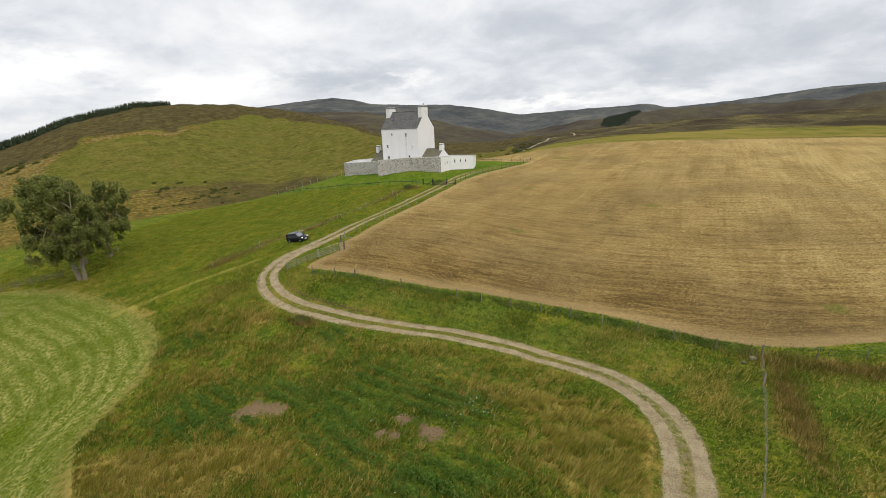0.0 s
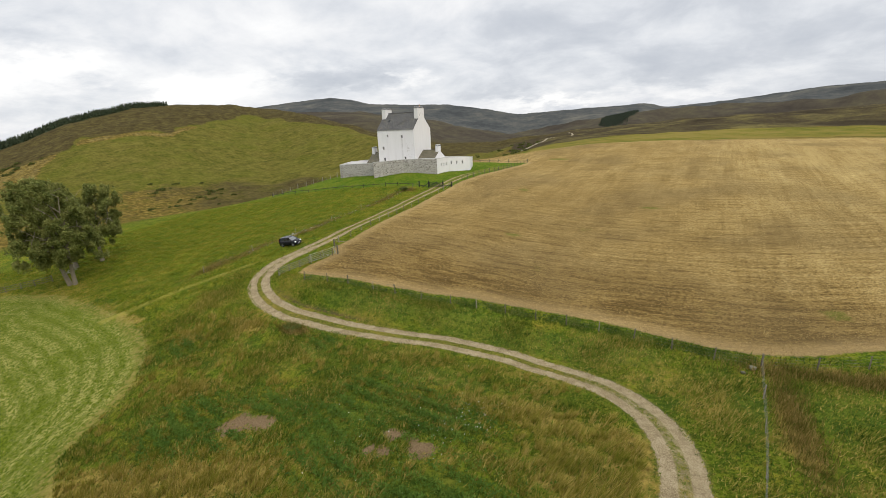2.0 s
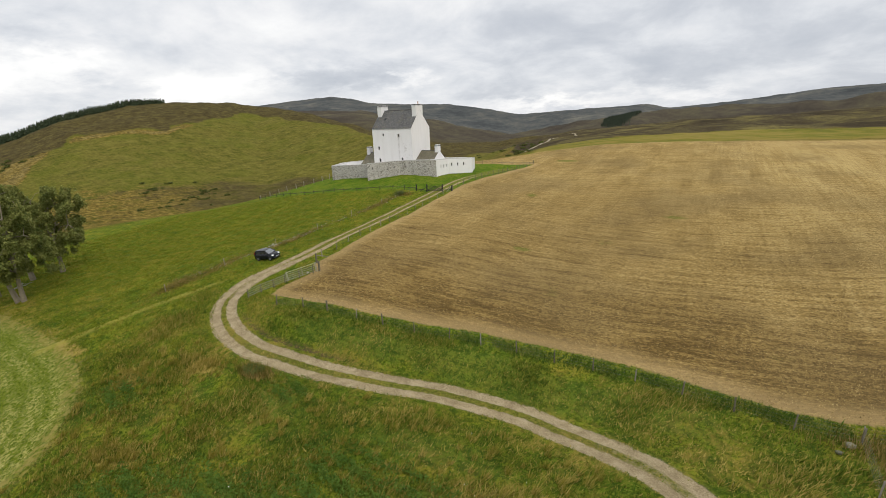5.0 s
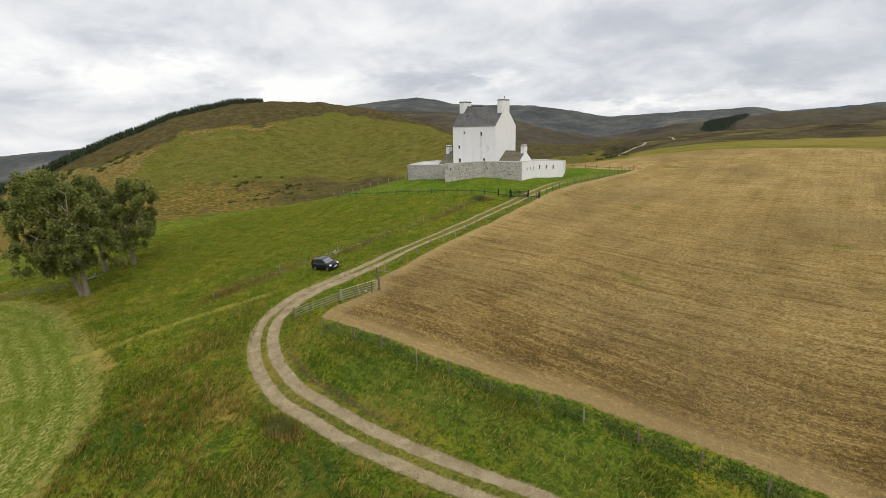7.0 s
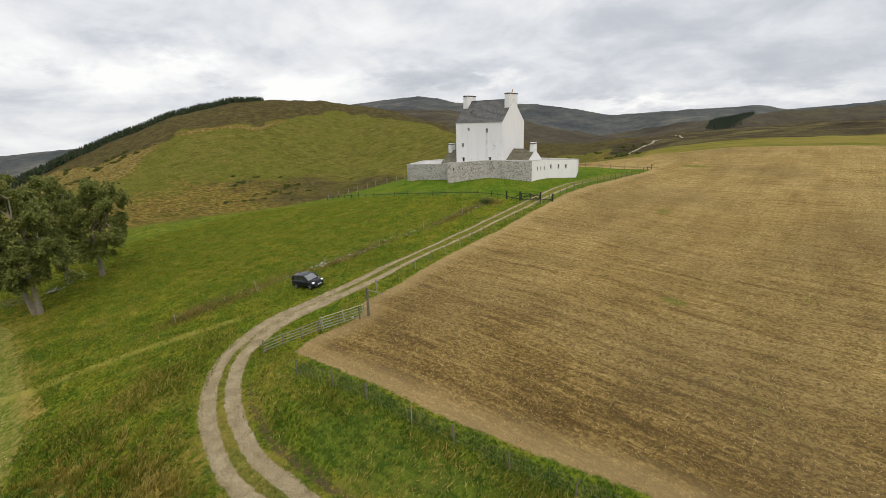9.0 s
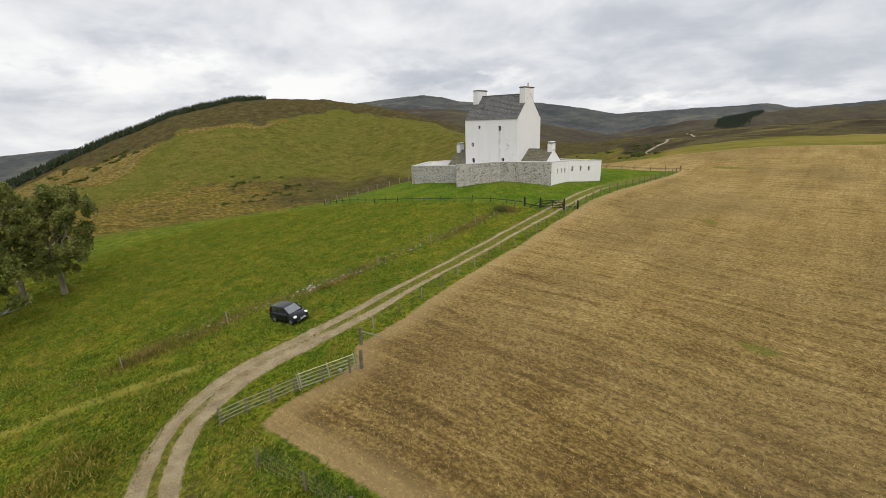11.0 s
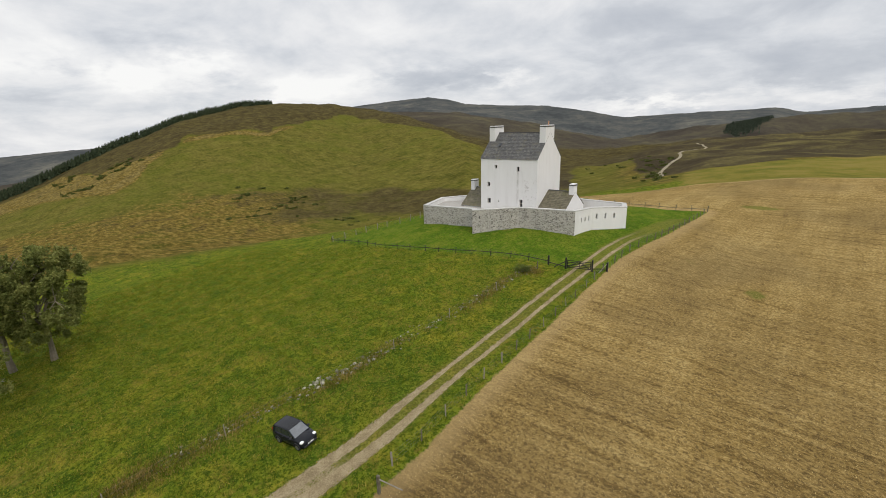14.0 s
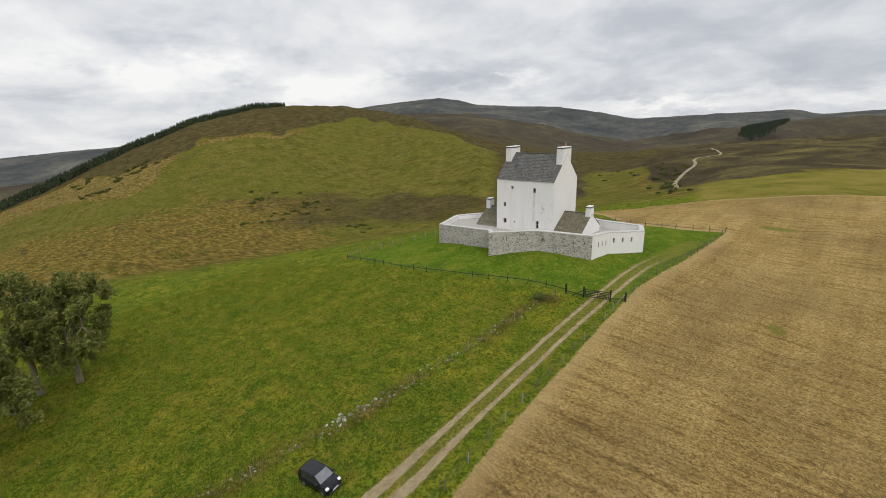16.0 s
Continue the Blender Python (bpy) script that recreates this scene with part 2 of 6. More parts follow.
    lay = node(m.t, "ShaderNodeCombineXYZ")
    m.put(sep.outputs[0], lay.inputs[0])
    m.put(m.math("SUBTRACT", sep.outputs[1], m.math("MULTIPLY", m.math("MULTIPLY", bend, bend), 0.009)), lay.inputs[1])
    rows = m.noise(1.0, 3, 0.6, 0.2, at=lay.outputs[0], stretch=(0.07, 1.7, 1), turn=5)
    rows2 = m.noise(1.0, 6, 0.80, 0.2, at=lay.outputs[0], stretch=(2.4, 5.0, 1), turn=5)
    broad = m.noise(1.0, 3, 0.5, 0.2, stretch=(0.22, 0.035, 1), turn=-8)
    f = m.math("ADD", m.math("MULTIPLY", m.math("MULTIPLY", m.math("SUBTRACT", rows, 0.5), m.step(-8, -50, sep.outputs[1], (0.05, 0.25))), 1.0), m.math("ADD", m.math("MULTIPLY", rows2, 0.56), m.math("MULTIPLY", broad, 0.16)))
    f = m.math("ADD", f, m.math("ADD", m.step(-62, 20, sep.outputs[1], (0.0, 0.024)), m.step(-63, -44, sep.outputs[1], (0.078, 0.138))))
    f = m.math("ADD", f, m.step(52, 92, sep.outputs[0], (0.0, 0.045)))
    # the combine's passes, up and down the slope
    pas = node(m.t, "ShaderNodeCombineXYZ")
    m.put(m.math("ADD", sep.outputs[0], m.math("MULTIPLY", sep.outputs[1], -0.07)), pas.inputs[0])
    m.put(sep.outputs[1], pas.inputs[1])
    lanes = m.noise(1.0, 5, 0.62, 0.1, at=pas.outputs[0], stretch=(1.15, 0.045, 1))
    lanes = m.math("MULTIPLY", m.math("SUBTRACT", lanes, 0.5), m.math("ADD", m.step(-58, -22, sep.outputs[1], (0.02, 0.10)), m.step(55, 75, sep.outputs[0], (0.0, 0.09))))
    f = m.math("ADD", f, lanes)
    ridge = node(m.t, "ShaderNodeSeparateXYZ")
    m.put(lay.outputs[0], ridge.inputs[0])
    row = m.math("SINE", m.math("ADD", m.math("MULTIPLY", m.math("ADD", ridge.outputs[1], m.math("MULTIPLY", sep.outputs[0], 0.10)), 3.3), m.math("MULTIPLY", m.noise(0.16, 4, 0.6), 9.0)))
    row = m.math("MULTIPLY", m.step(0.35, 0.95, row), m.step(0.42, 0.60, m.noise(0.35, 5, 0.7, 0.3, stretch=(0.5, 1, 1))))
    f = m.math("SUBTRACT", f, m.math("MULTIPLY", row, 0.055))
    clods = m.step(0.56, 0.66, m.noise(1.9, 6, 0.8, 0.0, stretch=(0.7, 1.6, 1)))
    f = m.math("SUBTRACT", f, m.math("MULTIPLY", clods, m.step(-10, -52, sep.outputs[1], (0.035, 0.085))))
    f = m.math("ADD", f, m.math("MULTIPLY", m.math("SUBTRACT", m.noise(0.28, 5, 0.65, 0.4, stretch=(1, 2.2, 1), turn=-20), 0.5), 0.13))
    straw = m.ramp(f, (0.38, (0.104, 0.067, 0.022)), (0.455, (0.229, 0.150, 0.047)), (0.53, (0.378, 0.262, 0.096)), (0.62, (0.525, 0.390, 0.158)))
    straw = m.mix(m.step(0.42, 0.66, n1, (0.0, 0.45)), straw, (0.175, 0.125, 0.055))
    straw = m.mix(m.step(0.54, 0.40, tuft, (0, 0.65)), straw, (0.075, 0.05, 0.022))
    straw = m.mix(m.math("MULTIPLY", m.math("MULTIPLY", m.step(0.66, 0.74, m.noise(0.11, 4)), m.step(0.42, 0.6, n3)), 0.6), straw, (0.17, 0.165, 0.04))
    straw = m.mix(m.step(2.6, 0.4, fd, (0.0, 0.5)), straw, (0.42, 0.30, 0.14))
    sprout = m.step(0.35, 0.75, m.math("ADD", m.attr("sprout"), m.math("MULTIPLY", m.math("SUBTRACT", n3, 0.5), 1.2)))
    straw = m.mix(m.math("MULTIPLY", sprout, 0.7), straw, (0.12, 0.135, 0.022))
    col = m.mix(inf, col, straw)
    # the far hills
    moor, dry = m.attr("moor"), m.attr("dry")
    hn, hb, hc = m.noise(0.02, 6, 0.62), m.noise(0.12, 7, 0.7), m.noise(0.5, 5, 0.7, 0, stretch=(0.5, 1.2, 1), turn=55)
    hill = m.ramp(m.math("ADD", m.math("MULTIPLY", hb, 0.6), m.math("MULTIPLY", hc, 0.4)), (0.40, (0.058, 0.058, 0.010)), (0.5, (0.106, 0.098, 0.018)), (0.60, (0.160, 0.138, 0.030)))
    hill = m.mix(m.step(0.42, 0.62, hn, (0.0, 0.55)), hill, m.ramp(hc, (0.38, (0.075, 0.086, 0.011)), (0.62, (0.115, 0.122, 0.016))))
    worn = m.math("MULTIPLY", m.step(0.47, 0.60, m.noise(0.05, 7, 0.68, 0.5, stretch=(0.6, 1.3, 1), turn=55)), 0.42)
    hill = m.mix(worn, hill, m.ramp(hc, (0.38, (0.090, 0.075, 0.016)), (0.62, (0.175, 0.142, 0.034))))
    far = m.attr("far")
    col = m.mix(m.step(171, 187, m.math("ADD", far, m.math("MULTIPLY", hb, 12.0))), col, hill)
    bent = m.ramp(hc, (0.38, (0.072, 0.052, 0.013)), (0.5, (0.138, 0.099, 0.021)), (0.61, (0.215, 0.155, 0.040)))
    col = m.mix(m.step(0.36, 0.66, m.math("ADD", dry, m.math("MULTIPLY", m.math("SUBTRACT", m.math("ADD", m.math("MULTIPLY", hb, 0.6), m.math("MULTIPLY", hc, 0.4)), 0.5), 1.7))), col, bent)
    bracken = m.math("MULTIPLY", m.step(0.53, 0.62, m.noise(0.055, 8, 0.74, 0.4)), m.step(0.25, 0.55, dry))
    col = m.mix(m.math("MULTIPLY", bracken, 0.65), col, m.ramp(hc, (0.38, (0.045, 0.034, 0.014)), (0.62, (0.098, 0.072, 0.025))))
    rough = m.ramp(m.math("ADD", m.math("MULTIPLY", hn, 0.5), m.math("MULTIPLY", hb, 0.5)), (0.40, (0.110, 0.115, 0.019)), (0.48, (0.170, 0.148, 0.028)), (0.56, (0.220, 0.172, 0.044)))
    col = m.mix(m.math("MULTIPLY", m.step(0.25, 0.7, m.math("ADD", m.attr("verge"), m.math("MULTIPLY", m.math("SUBTRACT", hb, 0.5), 0.8))), m.step(0.05, -0.3, fd)), col, rough)
    heather = m.ramp(m.math("ADD", m.math("MULTIPLY", m.noise(0.022, 7, 0.7, 0.8, stretch=(1, 0.6, 1), turn=20), 0.75), m.math("MULTIPLY", m.noise(0.5, 5, 0.75), 0.25)), (0.36, (0.032, 0.025, 0.014)), (0.47, (0.058, 0.045, 0.024)), (0.54, (0.088, 0.072, 0.030)), (0.61, (0.150, 0.126, 0.044)))
    brown = m.ramp(m.math("ADD", m.math("MULTIPLY", hb, 0.6), m.math("MULTIPLY", hc, 0.4)), (0.38, (0.036, 0.028, 0.012)), (0.5, (0.070, 0.055, 0.020)), (0.62, (0.112, 0.093, 0.030)))
    heather = m.mix(m.step(-60, -105, sep.outputs[0]), heather, brown)
    m1 = m.step(0.30, 0.70, m.math("ADD", moor, m.math("MULTIPLY", m.math("SUBTRACT", m.math("ADD", m.math("MULTIPLY", hn, 0.5), m.math("MULTIPLY", hb, 0.5)), 0.5), 1.9)))
    tan = m.math("MULTIPLY", m.step(0.62, 0.82, dry), m.step(0.40, 0.56, hb))
    col = m.mix(m.math("MULTIPLY", tan, 0.45), col, m.ramp(hc, (0.38, (0.125, 0.095, 0.032)), (0.62, (0.26, 0.205, 0.08))))
    col = m.mix(m1, col, heather)
    # the mountains: heather, scree, pale burnt strips; haze painted into the farthest as blue-grey
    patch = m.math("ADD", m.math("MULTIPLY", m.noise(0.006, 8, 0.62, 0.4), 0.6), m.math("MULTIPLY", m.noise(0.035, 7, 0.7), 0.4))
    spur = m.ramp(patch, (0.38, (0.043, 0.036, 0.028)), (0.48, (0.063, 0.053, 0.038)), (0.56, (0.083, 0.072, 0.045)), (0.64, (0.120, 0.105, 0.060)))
    hazed_rock = m.ramp(patch, (0.37, (0.046, 0.050, 0.050)), (0.47, (0.068, 0.072, 0.070)), (0.54, (0.092, 0.092, 0.082)), (0.64, (0.140, 0.134, 0.110)))
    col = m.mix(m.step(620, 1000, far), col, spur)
    col = m.mix(m.step(1290, 1420, far), col, hazed_rock)
    # gravel in the ruts of the track
    u0 = m.attr("track")
    u = m.math("ABSOLUTE", u0)
    rut = m.math("ABSOLUTE", m.math("SUBTRACT", u, 0.80))
    rut = m.math("ADD", rut, m.math("MULTIPLY", m.math("SUBTRACT", m.noise(2.2, 6, 0.72), 0.5), 0.55))
    wheel = m.step(0.06, -0.06, m.math("SUBTRACT", rut, m.math("SUBTRACT", m.step(-40, -58, sep.outputs[1], (0.24, 0.54)), m.step(17, 25, sep.outputs[0], (0.0, 0.08)))))
    wheel = m.math("MULTIPLY", wheel, m.step(9, -6, m.math("ADD", sep.outputs[1], m.math("MULTIPLY", n3, 6.0))))
    bare = m.step(1.45, 1.15, m.math("ADD", u, m.math("MULTIPLY", m.math("SUBTRACT", n3, 0.5), 1.2)))
    wide = m.math("MULTIPLY", m.math("MULTIPLY", m.step(-51, -57, sep.outputs[1]), 0.9), m.step(-69, -64, sep.outputs[1]))
    wide = m.math("MAXIMUM", wide, m.math("MULTIPLY", m.step(46, 58, sep.outputs[0]), 0.72))
    mid = m.step(0.42, 0.55, m.math("ADD", m.math("MULTIPLY", n3, 0.5), m.math("MULTIPLY", wide, 0.33)))
    stone = m.math("MAXIMUM", wheel, m.math("MULTIPLY", m.math("MULTIPLY", bare, wide), mid))
    gravel = m.ramp(m.math("ADD", m.math("MULTIPLY", m.noise(1.2, 5), 0.30), m.math("MULTIPLY", m.noise(14, 4, 0.85), 0.70)),
                    (0.38, (0.168, 0.127, 0.068)), (0.5, (0.312, 0.246, 0.143)), (0.62, (0.460, 0.380, 0.240)))
    verge = m.step(2.2, 1.4, m.math("ADD", u, n3))
    col = m.mix(m.math("MULTIPLY", verge, 0.5), col, m.ramp(tuft, (0.4, (0.10, 0.10, 0.018)), (0.62, (0.27, 0.21, 0.06))))
    bank = m.math("MULTIPLY", m.step(1.5, 1.8, u0), m.step(3.0, 2.2, m.math("ADD", u0, n3)))
    bank = m.math("MULTIPLY", bank, m.math("MULTIPLY", m.step(17, 20, sep.outputs[0]), m.step(36, 30, sep.outputs[0])))
    col = m.mix(m.math("MULTIPLY", bank, m.step(0.38, 0.55, n3)), col, (0.09, 0.062, 0.035))
    col = m.mix(stone, col, gravel)
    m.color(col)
    h = m.math("ADD", m.math("MULTIPLY", n3, 0.5), m.math("MULTIPLY", tuft, 0.6))
    m.bump(h, 1.0, 0.32)
    return m.m

# ---- the lie of the land ----
# heights every 25 m over the farmland round the castle, south row first
LAND_X, LAND_Y, LAND_STEP = -100.0, -125.0, 25.0
LAND = np.array([
    [-24.3, -24.4, -24.8, -25.0, -22.9, -15.9, -7.6, -4.3, -4.6, -5.9],
    [-21.4, -19.3, -17.3, -16.4, -17.3, -12.2, -3.3, -5.1, -6.1, -6.0],
    [-18.3, -14.8, -11.6, -8.2, -6.1, -5.2, -4.8, -6.5, -6.1, -5.2],
    [-14.4, -10.9, -9.1, -8.2, -3.8, -1.1, -5.3, -3.3, -3.3, -3.4],
    [-12.6, -9.3, -7.6, -3.9, -1.8, -1.4, -3.1, -2.1, -1.4, -1.2],
    [-16.0, -11.6, -6.1, 1.5, 4.6, 0.1, -1.7, -0.8, 0.2, 0.7],
    [-21.7, -15.1, -7.6, -0.6, 2.0, -0.9, 0.4, 1.3, 1.8, 2.3],
    [-27.0, -19.3, -11.5, -4.8, 0.3, 3.0, 3.5, 2.8, 2.8, 3.0],
    [-32.0, -23.7, -15.8, -8.6, -1.8, 3.2, 3.4, 3.0, 3.4, 3.8]
])
HUB = (45.0, -85.0)  # the middle of the flight, from which bearings run
# bearing from north, distance and height of the hollow, of the first ridge and of the mountains beyond
BEARING = [-180, -120, -84, -78, -72, -66, -60, -56, -50, -44, -38, -32, -26, -20, -16, -10, -4, 2, 8, 18, 40, 90, 180]
HOLLOW_R = [260, 240, 215, 215, 215, 215, 215, 215, 218, 222, 228, 230, 230, 230, 235, 235, 235, 235, 235, 235, 240, 260, 260]
HOLLOW_Z = [-20, -28, -27, -26, -26, -26, -26, -26, -25, -24, -22, -18, -14, -9, -5, 0.5, 2, 2.5, 2.5, 2, 2, -5, -20]
RIDGE_R = [600, 470, 350, 350, 355, 362, 375, 385, 410, 430, 445, 450, 520, 560, 560, 600, 640, 680, 700, 720, 700, 650, 600]
RIDGE_EL = [2, -3, -6.3, -3.8, -0.95, 1.4, 2.68, 3.0, 2.75, 1.85, 0.2, -1.6, -3.0, -3.2, -2.6, -1.9, -1.5, -1.0, -0.8, -0.4, 1, 2, 2]
FAR_AZ = [-180, -120, -90, -84, -78, -70, -60, -50, -46, -43, -39.5, -37, -35, -30, -26, -22, -17, -12, -8, -5.5, -3, -0.5, 4.8, 9.3, 12.6, 18, 40, 90, 180]
FAR_EL = [2, 1, -2.5, -2.2, -1.7, -1.2, 0.6, 2.0, 2.5, 2.8, 3.08, 2.8, 2.25, 1.95, 1.85, 1.3, 0.30, 0.5, 0.66, 0.68, 0.85, 0.3, 0.65, 1.1, 1.45, 1.6, 2.0, 2.5, 2]

# the spurs that close the glen before the mountains
SPUR_AZ = [-180, -90, -72, -62, -52, -40, -36, -30, -24, -18, -16, -10, -5, 2, 20, 180]
SPUR_EL = [-4, -4.5, -3.5, -1.5, 0.5, 1.6, 1.5, 0.5, -0.8, -1.9, -1.9, -0.8, -0.35, 0.0, 0.6, 0.5]


def smooth(a, b, x):
    f = np.clip((x - a) / (b - a), 0, 1)
    return f * f * (3 - 2 * f)


def waves(x, y, size, seed, octaves=3):
    """Gentle rolling noise of numpy sines, about -1 to 1."""
    rng = np.random.RandomState(seed)
    out, gain = 0 * x, 1.0
    for _ in range(octaves):
        for _ in range(4):
            a, p = rng.uniform(0, 2 * np.pi, 2)
            k = 2 * np.pi / size * rng.uniform(0.7, 1.4)
            out = out + gain * 0.4 * np.sin(k * (x * np.cos(a) + y * np.sin(a)) + p)
        size, gain = size / 2.3, gain * 0.45
    return out


def farmland(x, y):
    """Cubic B-spline through the coarse grid of heights."""
    ny, nx = LAND.shape
    u = np.clip((x - LAND_X) / LAND_STEP, 0, nx - 1.001)
    v = np.clip((y - LAND_Y) / LAND_STEP, 0, ny - 1.001)
    i, j = u.astype(int), v.astype(int)
    weights = lambda f: ((1 - f) ** 3 / 6, (3 * f**3 - 6 * f**2 + 4) / 6, (-3 * f**3 + 3 * f**2 + 3 * f + 1) / 6, f**3 / 6)
    out = 0 * u
    for p, a in enumerate(weights(u - i)):
        for q, b in enumerate(weights(v - j)):
            out = out + a * b * LAND[np.clip(j + q - 1, 0, ny - 1), np.clip(i + p - 1, 0, nx - 1)]
    return out


# the long hill west of the castle lies deeper than its sketched distances: how often deeper
DEEP_AZ, DEEP = [-180, -112, -96, -48, -35, 180], [1, 1, 3.2, 3.2, 1, 1]


def hill_marks(az):
    r1, r2 = np.interp(az, BEARING, HOLLOW_R), np.interp(az, BEARING, RIDGE_R)
    return r1, r2, r1 + (r2 - r1) * np.interp(az, DEEP_AZ, DEEP)


def sketched(r, az):
    """The sketch's distance of a place r metres from the hub."""
    r1, r2, deep = hill_marks(az)
    out = np.where(r > r1, r1 + (r - r1) * (r2 - r1) / (deep - r1), r)
    out = np.where(r > deep, r2 + (r - deep) * (1250 - r2) / (1250 - deep), out)
    return np.where(r > 1250, r, out)


def deepened(r, az):
    """The true distance of a place at the sketch's distance r, up to the crest and a little over it."""
    r1, r2, deep = hill_marks(az)
    return np.where(r > r1, r1 + (r - r1) * (deep - r1) / (r2 - r1), r)


def height(x, y):
    """Height of the bare ground."""
    x, y = np.asarray(x, float), np.asarray(y, float)
    dx, dy = x - HUB[0], y - HUB[1]
    true_r, az = np.hypot(dx, dy) + 1e-6, np.degrees(np.arctan2(dx, dy))
    near, r = farmland(x, y), sketched(true_r, az)
    r0 = 165.0
    edge = farmland(HUB[0] + dx / true_r * r0, HUB[1] + dy / true_r * r0)
    r1, z1 = np.interp(az, BEARING, HOLLOW_R), np.interp(az, BEARING, HOLLOW_Z)
    r2 = np.interp(az, BEARING, RIDGE_R)
    z2 = 12.5 + r2 * np.tan(np.radians(np.interp(az, BEARING, RIDGE_EL)))
    r3 = 2300 + 250 * np.sin(az / 9.0)
    z3 = 12.5 + r3 * np.tan(np.radians(np.interp(az, FAR_AZ, FAR_EL)))
    zd, rd = np.minimum(z2 - 12, z3 - 60), r2 * 1.6
    rs = 1270.0 + 40 * np.sin(az / 4.0)
    zs = 12.5 + rs * np.tan(np.radians(np.interp(az, SPUR_AZ, SPUR_EL)))
    far = edge + (z1 - edge) * smooth(r0, r1, r)
    f = np.clip((r - r1) / (r2 - r1), 0, 1)
    far = np.where(r > r1, z1 + (z2 - z1) * (0.55 * np.sin(f * np.pi / 2) + 0.45 * f * f * (3 - 2 * f)), far)
    far = np.where(r > r2, z2 + (zd - z2) * smooth(r2, rd, r), far)
    far = np.where(r > rd, zd + (zs - zd) * smooth(rd, rs, r), far)
    far = np.where(r > rs, zs - 30 * smooth(rs, rs + 180, r), far)
    far = np.where(r > rs + 180, zs - 30 + (z3 - zs + 30) * smooth(rs + 180, r3, r), far)
    far = np.where(r > r3, z3 - 120 * smooth(r3, 4600, r), far)
    far = 12.5 + (far - 12.5) * true_r / r
    far = far + smooth(180, 400, r) * waves(x, y, 90, 3) * 1.2 + smooth(700, 1300, r) * (1 - smooth(r3 - 500, r3 - 60, r)) * waves(x, y, 420, 5) * 7
    w = smooth(140, 172, r)
    dip = -2.0 * np.exp(-(((x - 48) / 18) ** 2) - ((y + 69.5) / 8.5) ** 2)  # the shallow hollow that the track rounds
    return near * (1 - w) + far * w + dip + waves(x, y, 17, 8) * 0.10

# ---- the plan ----
# middle line of the farm track, from the castle down the hill and round the bend
TRACK = [(19, 17), (17.3, 6), (15.7, -4), (14.7, -14.5), (14.0, -24), (13.7, -37), (13.7, -44), (13.8, -50), (13.5, -55),
         (12.9, -59), (12.7, -62), (13.2, -65), (15.0, -67.8), (18.6, -70.3), (22, -71.6), (25, -72.4), (28, -72.4), (31, -72.45),
         (34, -72.2), (37, -71.8), (40, -71.25), (43, -70.65), (46, -70.3), (49, -70.35), (52, -71.1), (55, -72.1), (57.2, -73.1), (59.4, -74.8),
         (61, -76.7), (62, -78.6), (62.6, -80.9), (62.8, -83.4), (62.8, -87),
         (62.5, -95), (63, -110), (66, -135), (72, -170)]
# outline of the harvested field
FIELD = [(18.4, -64.2), (22, -64.1), (26, -64.0), (31, -63.85), (34, -63.6), (37, -63.2), (40, -62.75), (43, -62.4), (49, -62.2), (55, -62.5), (60, -63.8), (64.8, -65.0), (68.4, -65.2), (72, -64.4),
         (77, -62.2), (100, -52), (170, -35), (175, 85), (90, 86), (60, 80), (36, 72), (15, 64), (0, 62), (-12, 42), (5, 23),
         (14.6, 25.2), (22.1, 28.4), (19.9, 3), (17.5, -10.5), (17.1, -22), (17.1, -34), (17.3, -45), (17.6, -51.5), (17.4, -54), (17.3, -56), (18.9, -57.4), (19.0, -59.3), (18.3, -61.5), (18.1, -63)]
# outline of the mown meadow
MEADOW = [(-28, -74.6), (-15, -75.2), (-4, -76.4), (3, -77.6), (9, -79.6), (13.6, -82.4), (16.6, -86.2), (17.2, -89.8), (18.6, -93), (22.8, -95.2), (27, -97), (31, -103),
          (24, -118), (10, -150), (-40, -170), (-90, -120), (-60, -84)]
# the castle lawn within its fence
LAWN = [(-38.5, -13.5), (-24, -17), (-14, -18.3), (-3, -17.7), (5, -16.8), (10.2, -16.8), (17.4, -15.4), (17.6, -8), (19.6, 3), (22, 28), (14.6, 25), (0, 24), (-25, 20), (-27, 2)]

# a reseeded green strip beyond the stubble
RESEEDED = [(28, 86), (31, 97), (38, 101), (50, 106), (64, 106), (54, 86), (45, 80), (36, 80)]

# an old turf bank from the meadow up to the track
BANK = [(-1.5, -78.2), (0.6, -75.2), (2.6, -71.6), (4.9, -68.2), (7.0, -65.0), (8.6, -63.2)]


def catmull(points, step=0.5, closed=False):
    """A smooth line through points."""
    p = np.array(points, float)
    p = np.vstack([p[-1], p, p[:2]]) if closed else np.vstack([2 * p[0] - p[1], p, 2 * p[-1] - p[-2]])
    out = []
    for a, b, c, d in zip(p, p[1:], p[2:], p[3:]):
        n = max(1, int(np.linalg.norm(c - b) / step))
        for t in np.arange(n) / n:
            out.append(0.5 * (2 * b + (c - a) * t + (2 * a - 5 * b + 4 * c - d) * t * t + (3 * b - a - 3 * c + d) * t**3))
    return np.array(out if closed else out + [p[-2]])


def off_line(x, y, line):
    """Signed distance from a line (left of it is positive)."""
    best, side = np.full(x.shape, 1e9), np.zeros(x.shape)
    for (ax, ay), (bx, by) in zip(line, line[1:]):
        dx, dy = bx - ax, by - ay
        t = np.clip(((x - ax) * dx + (y - ay) * dy) / (dx * dx + dy * dy + 1e-9), 0, 1)
        d = np.hypot(x - ax - t * dx, y - ay - t * dy)
        s = np.sign(dx * (y - ay) - dy * (x - ax))
        nearer = d < best
        best, side = np.where(nearer, d, best), np.where(nearer, s, side)
    return best * side


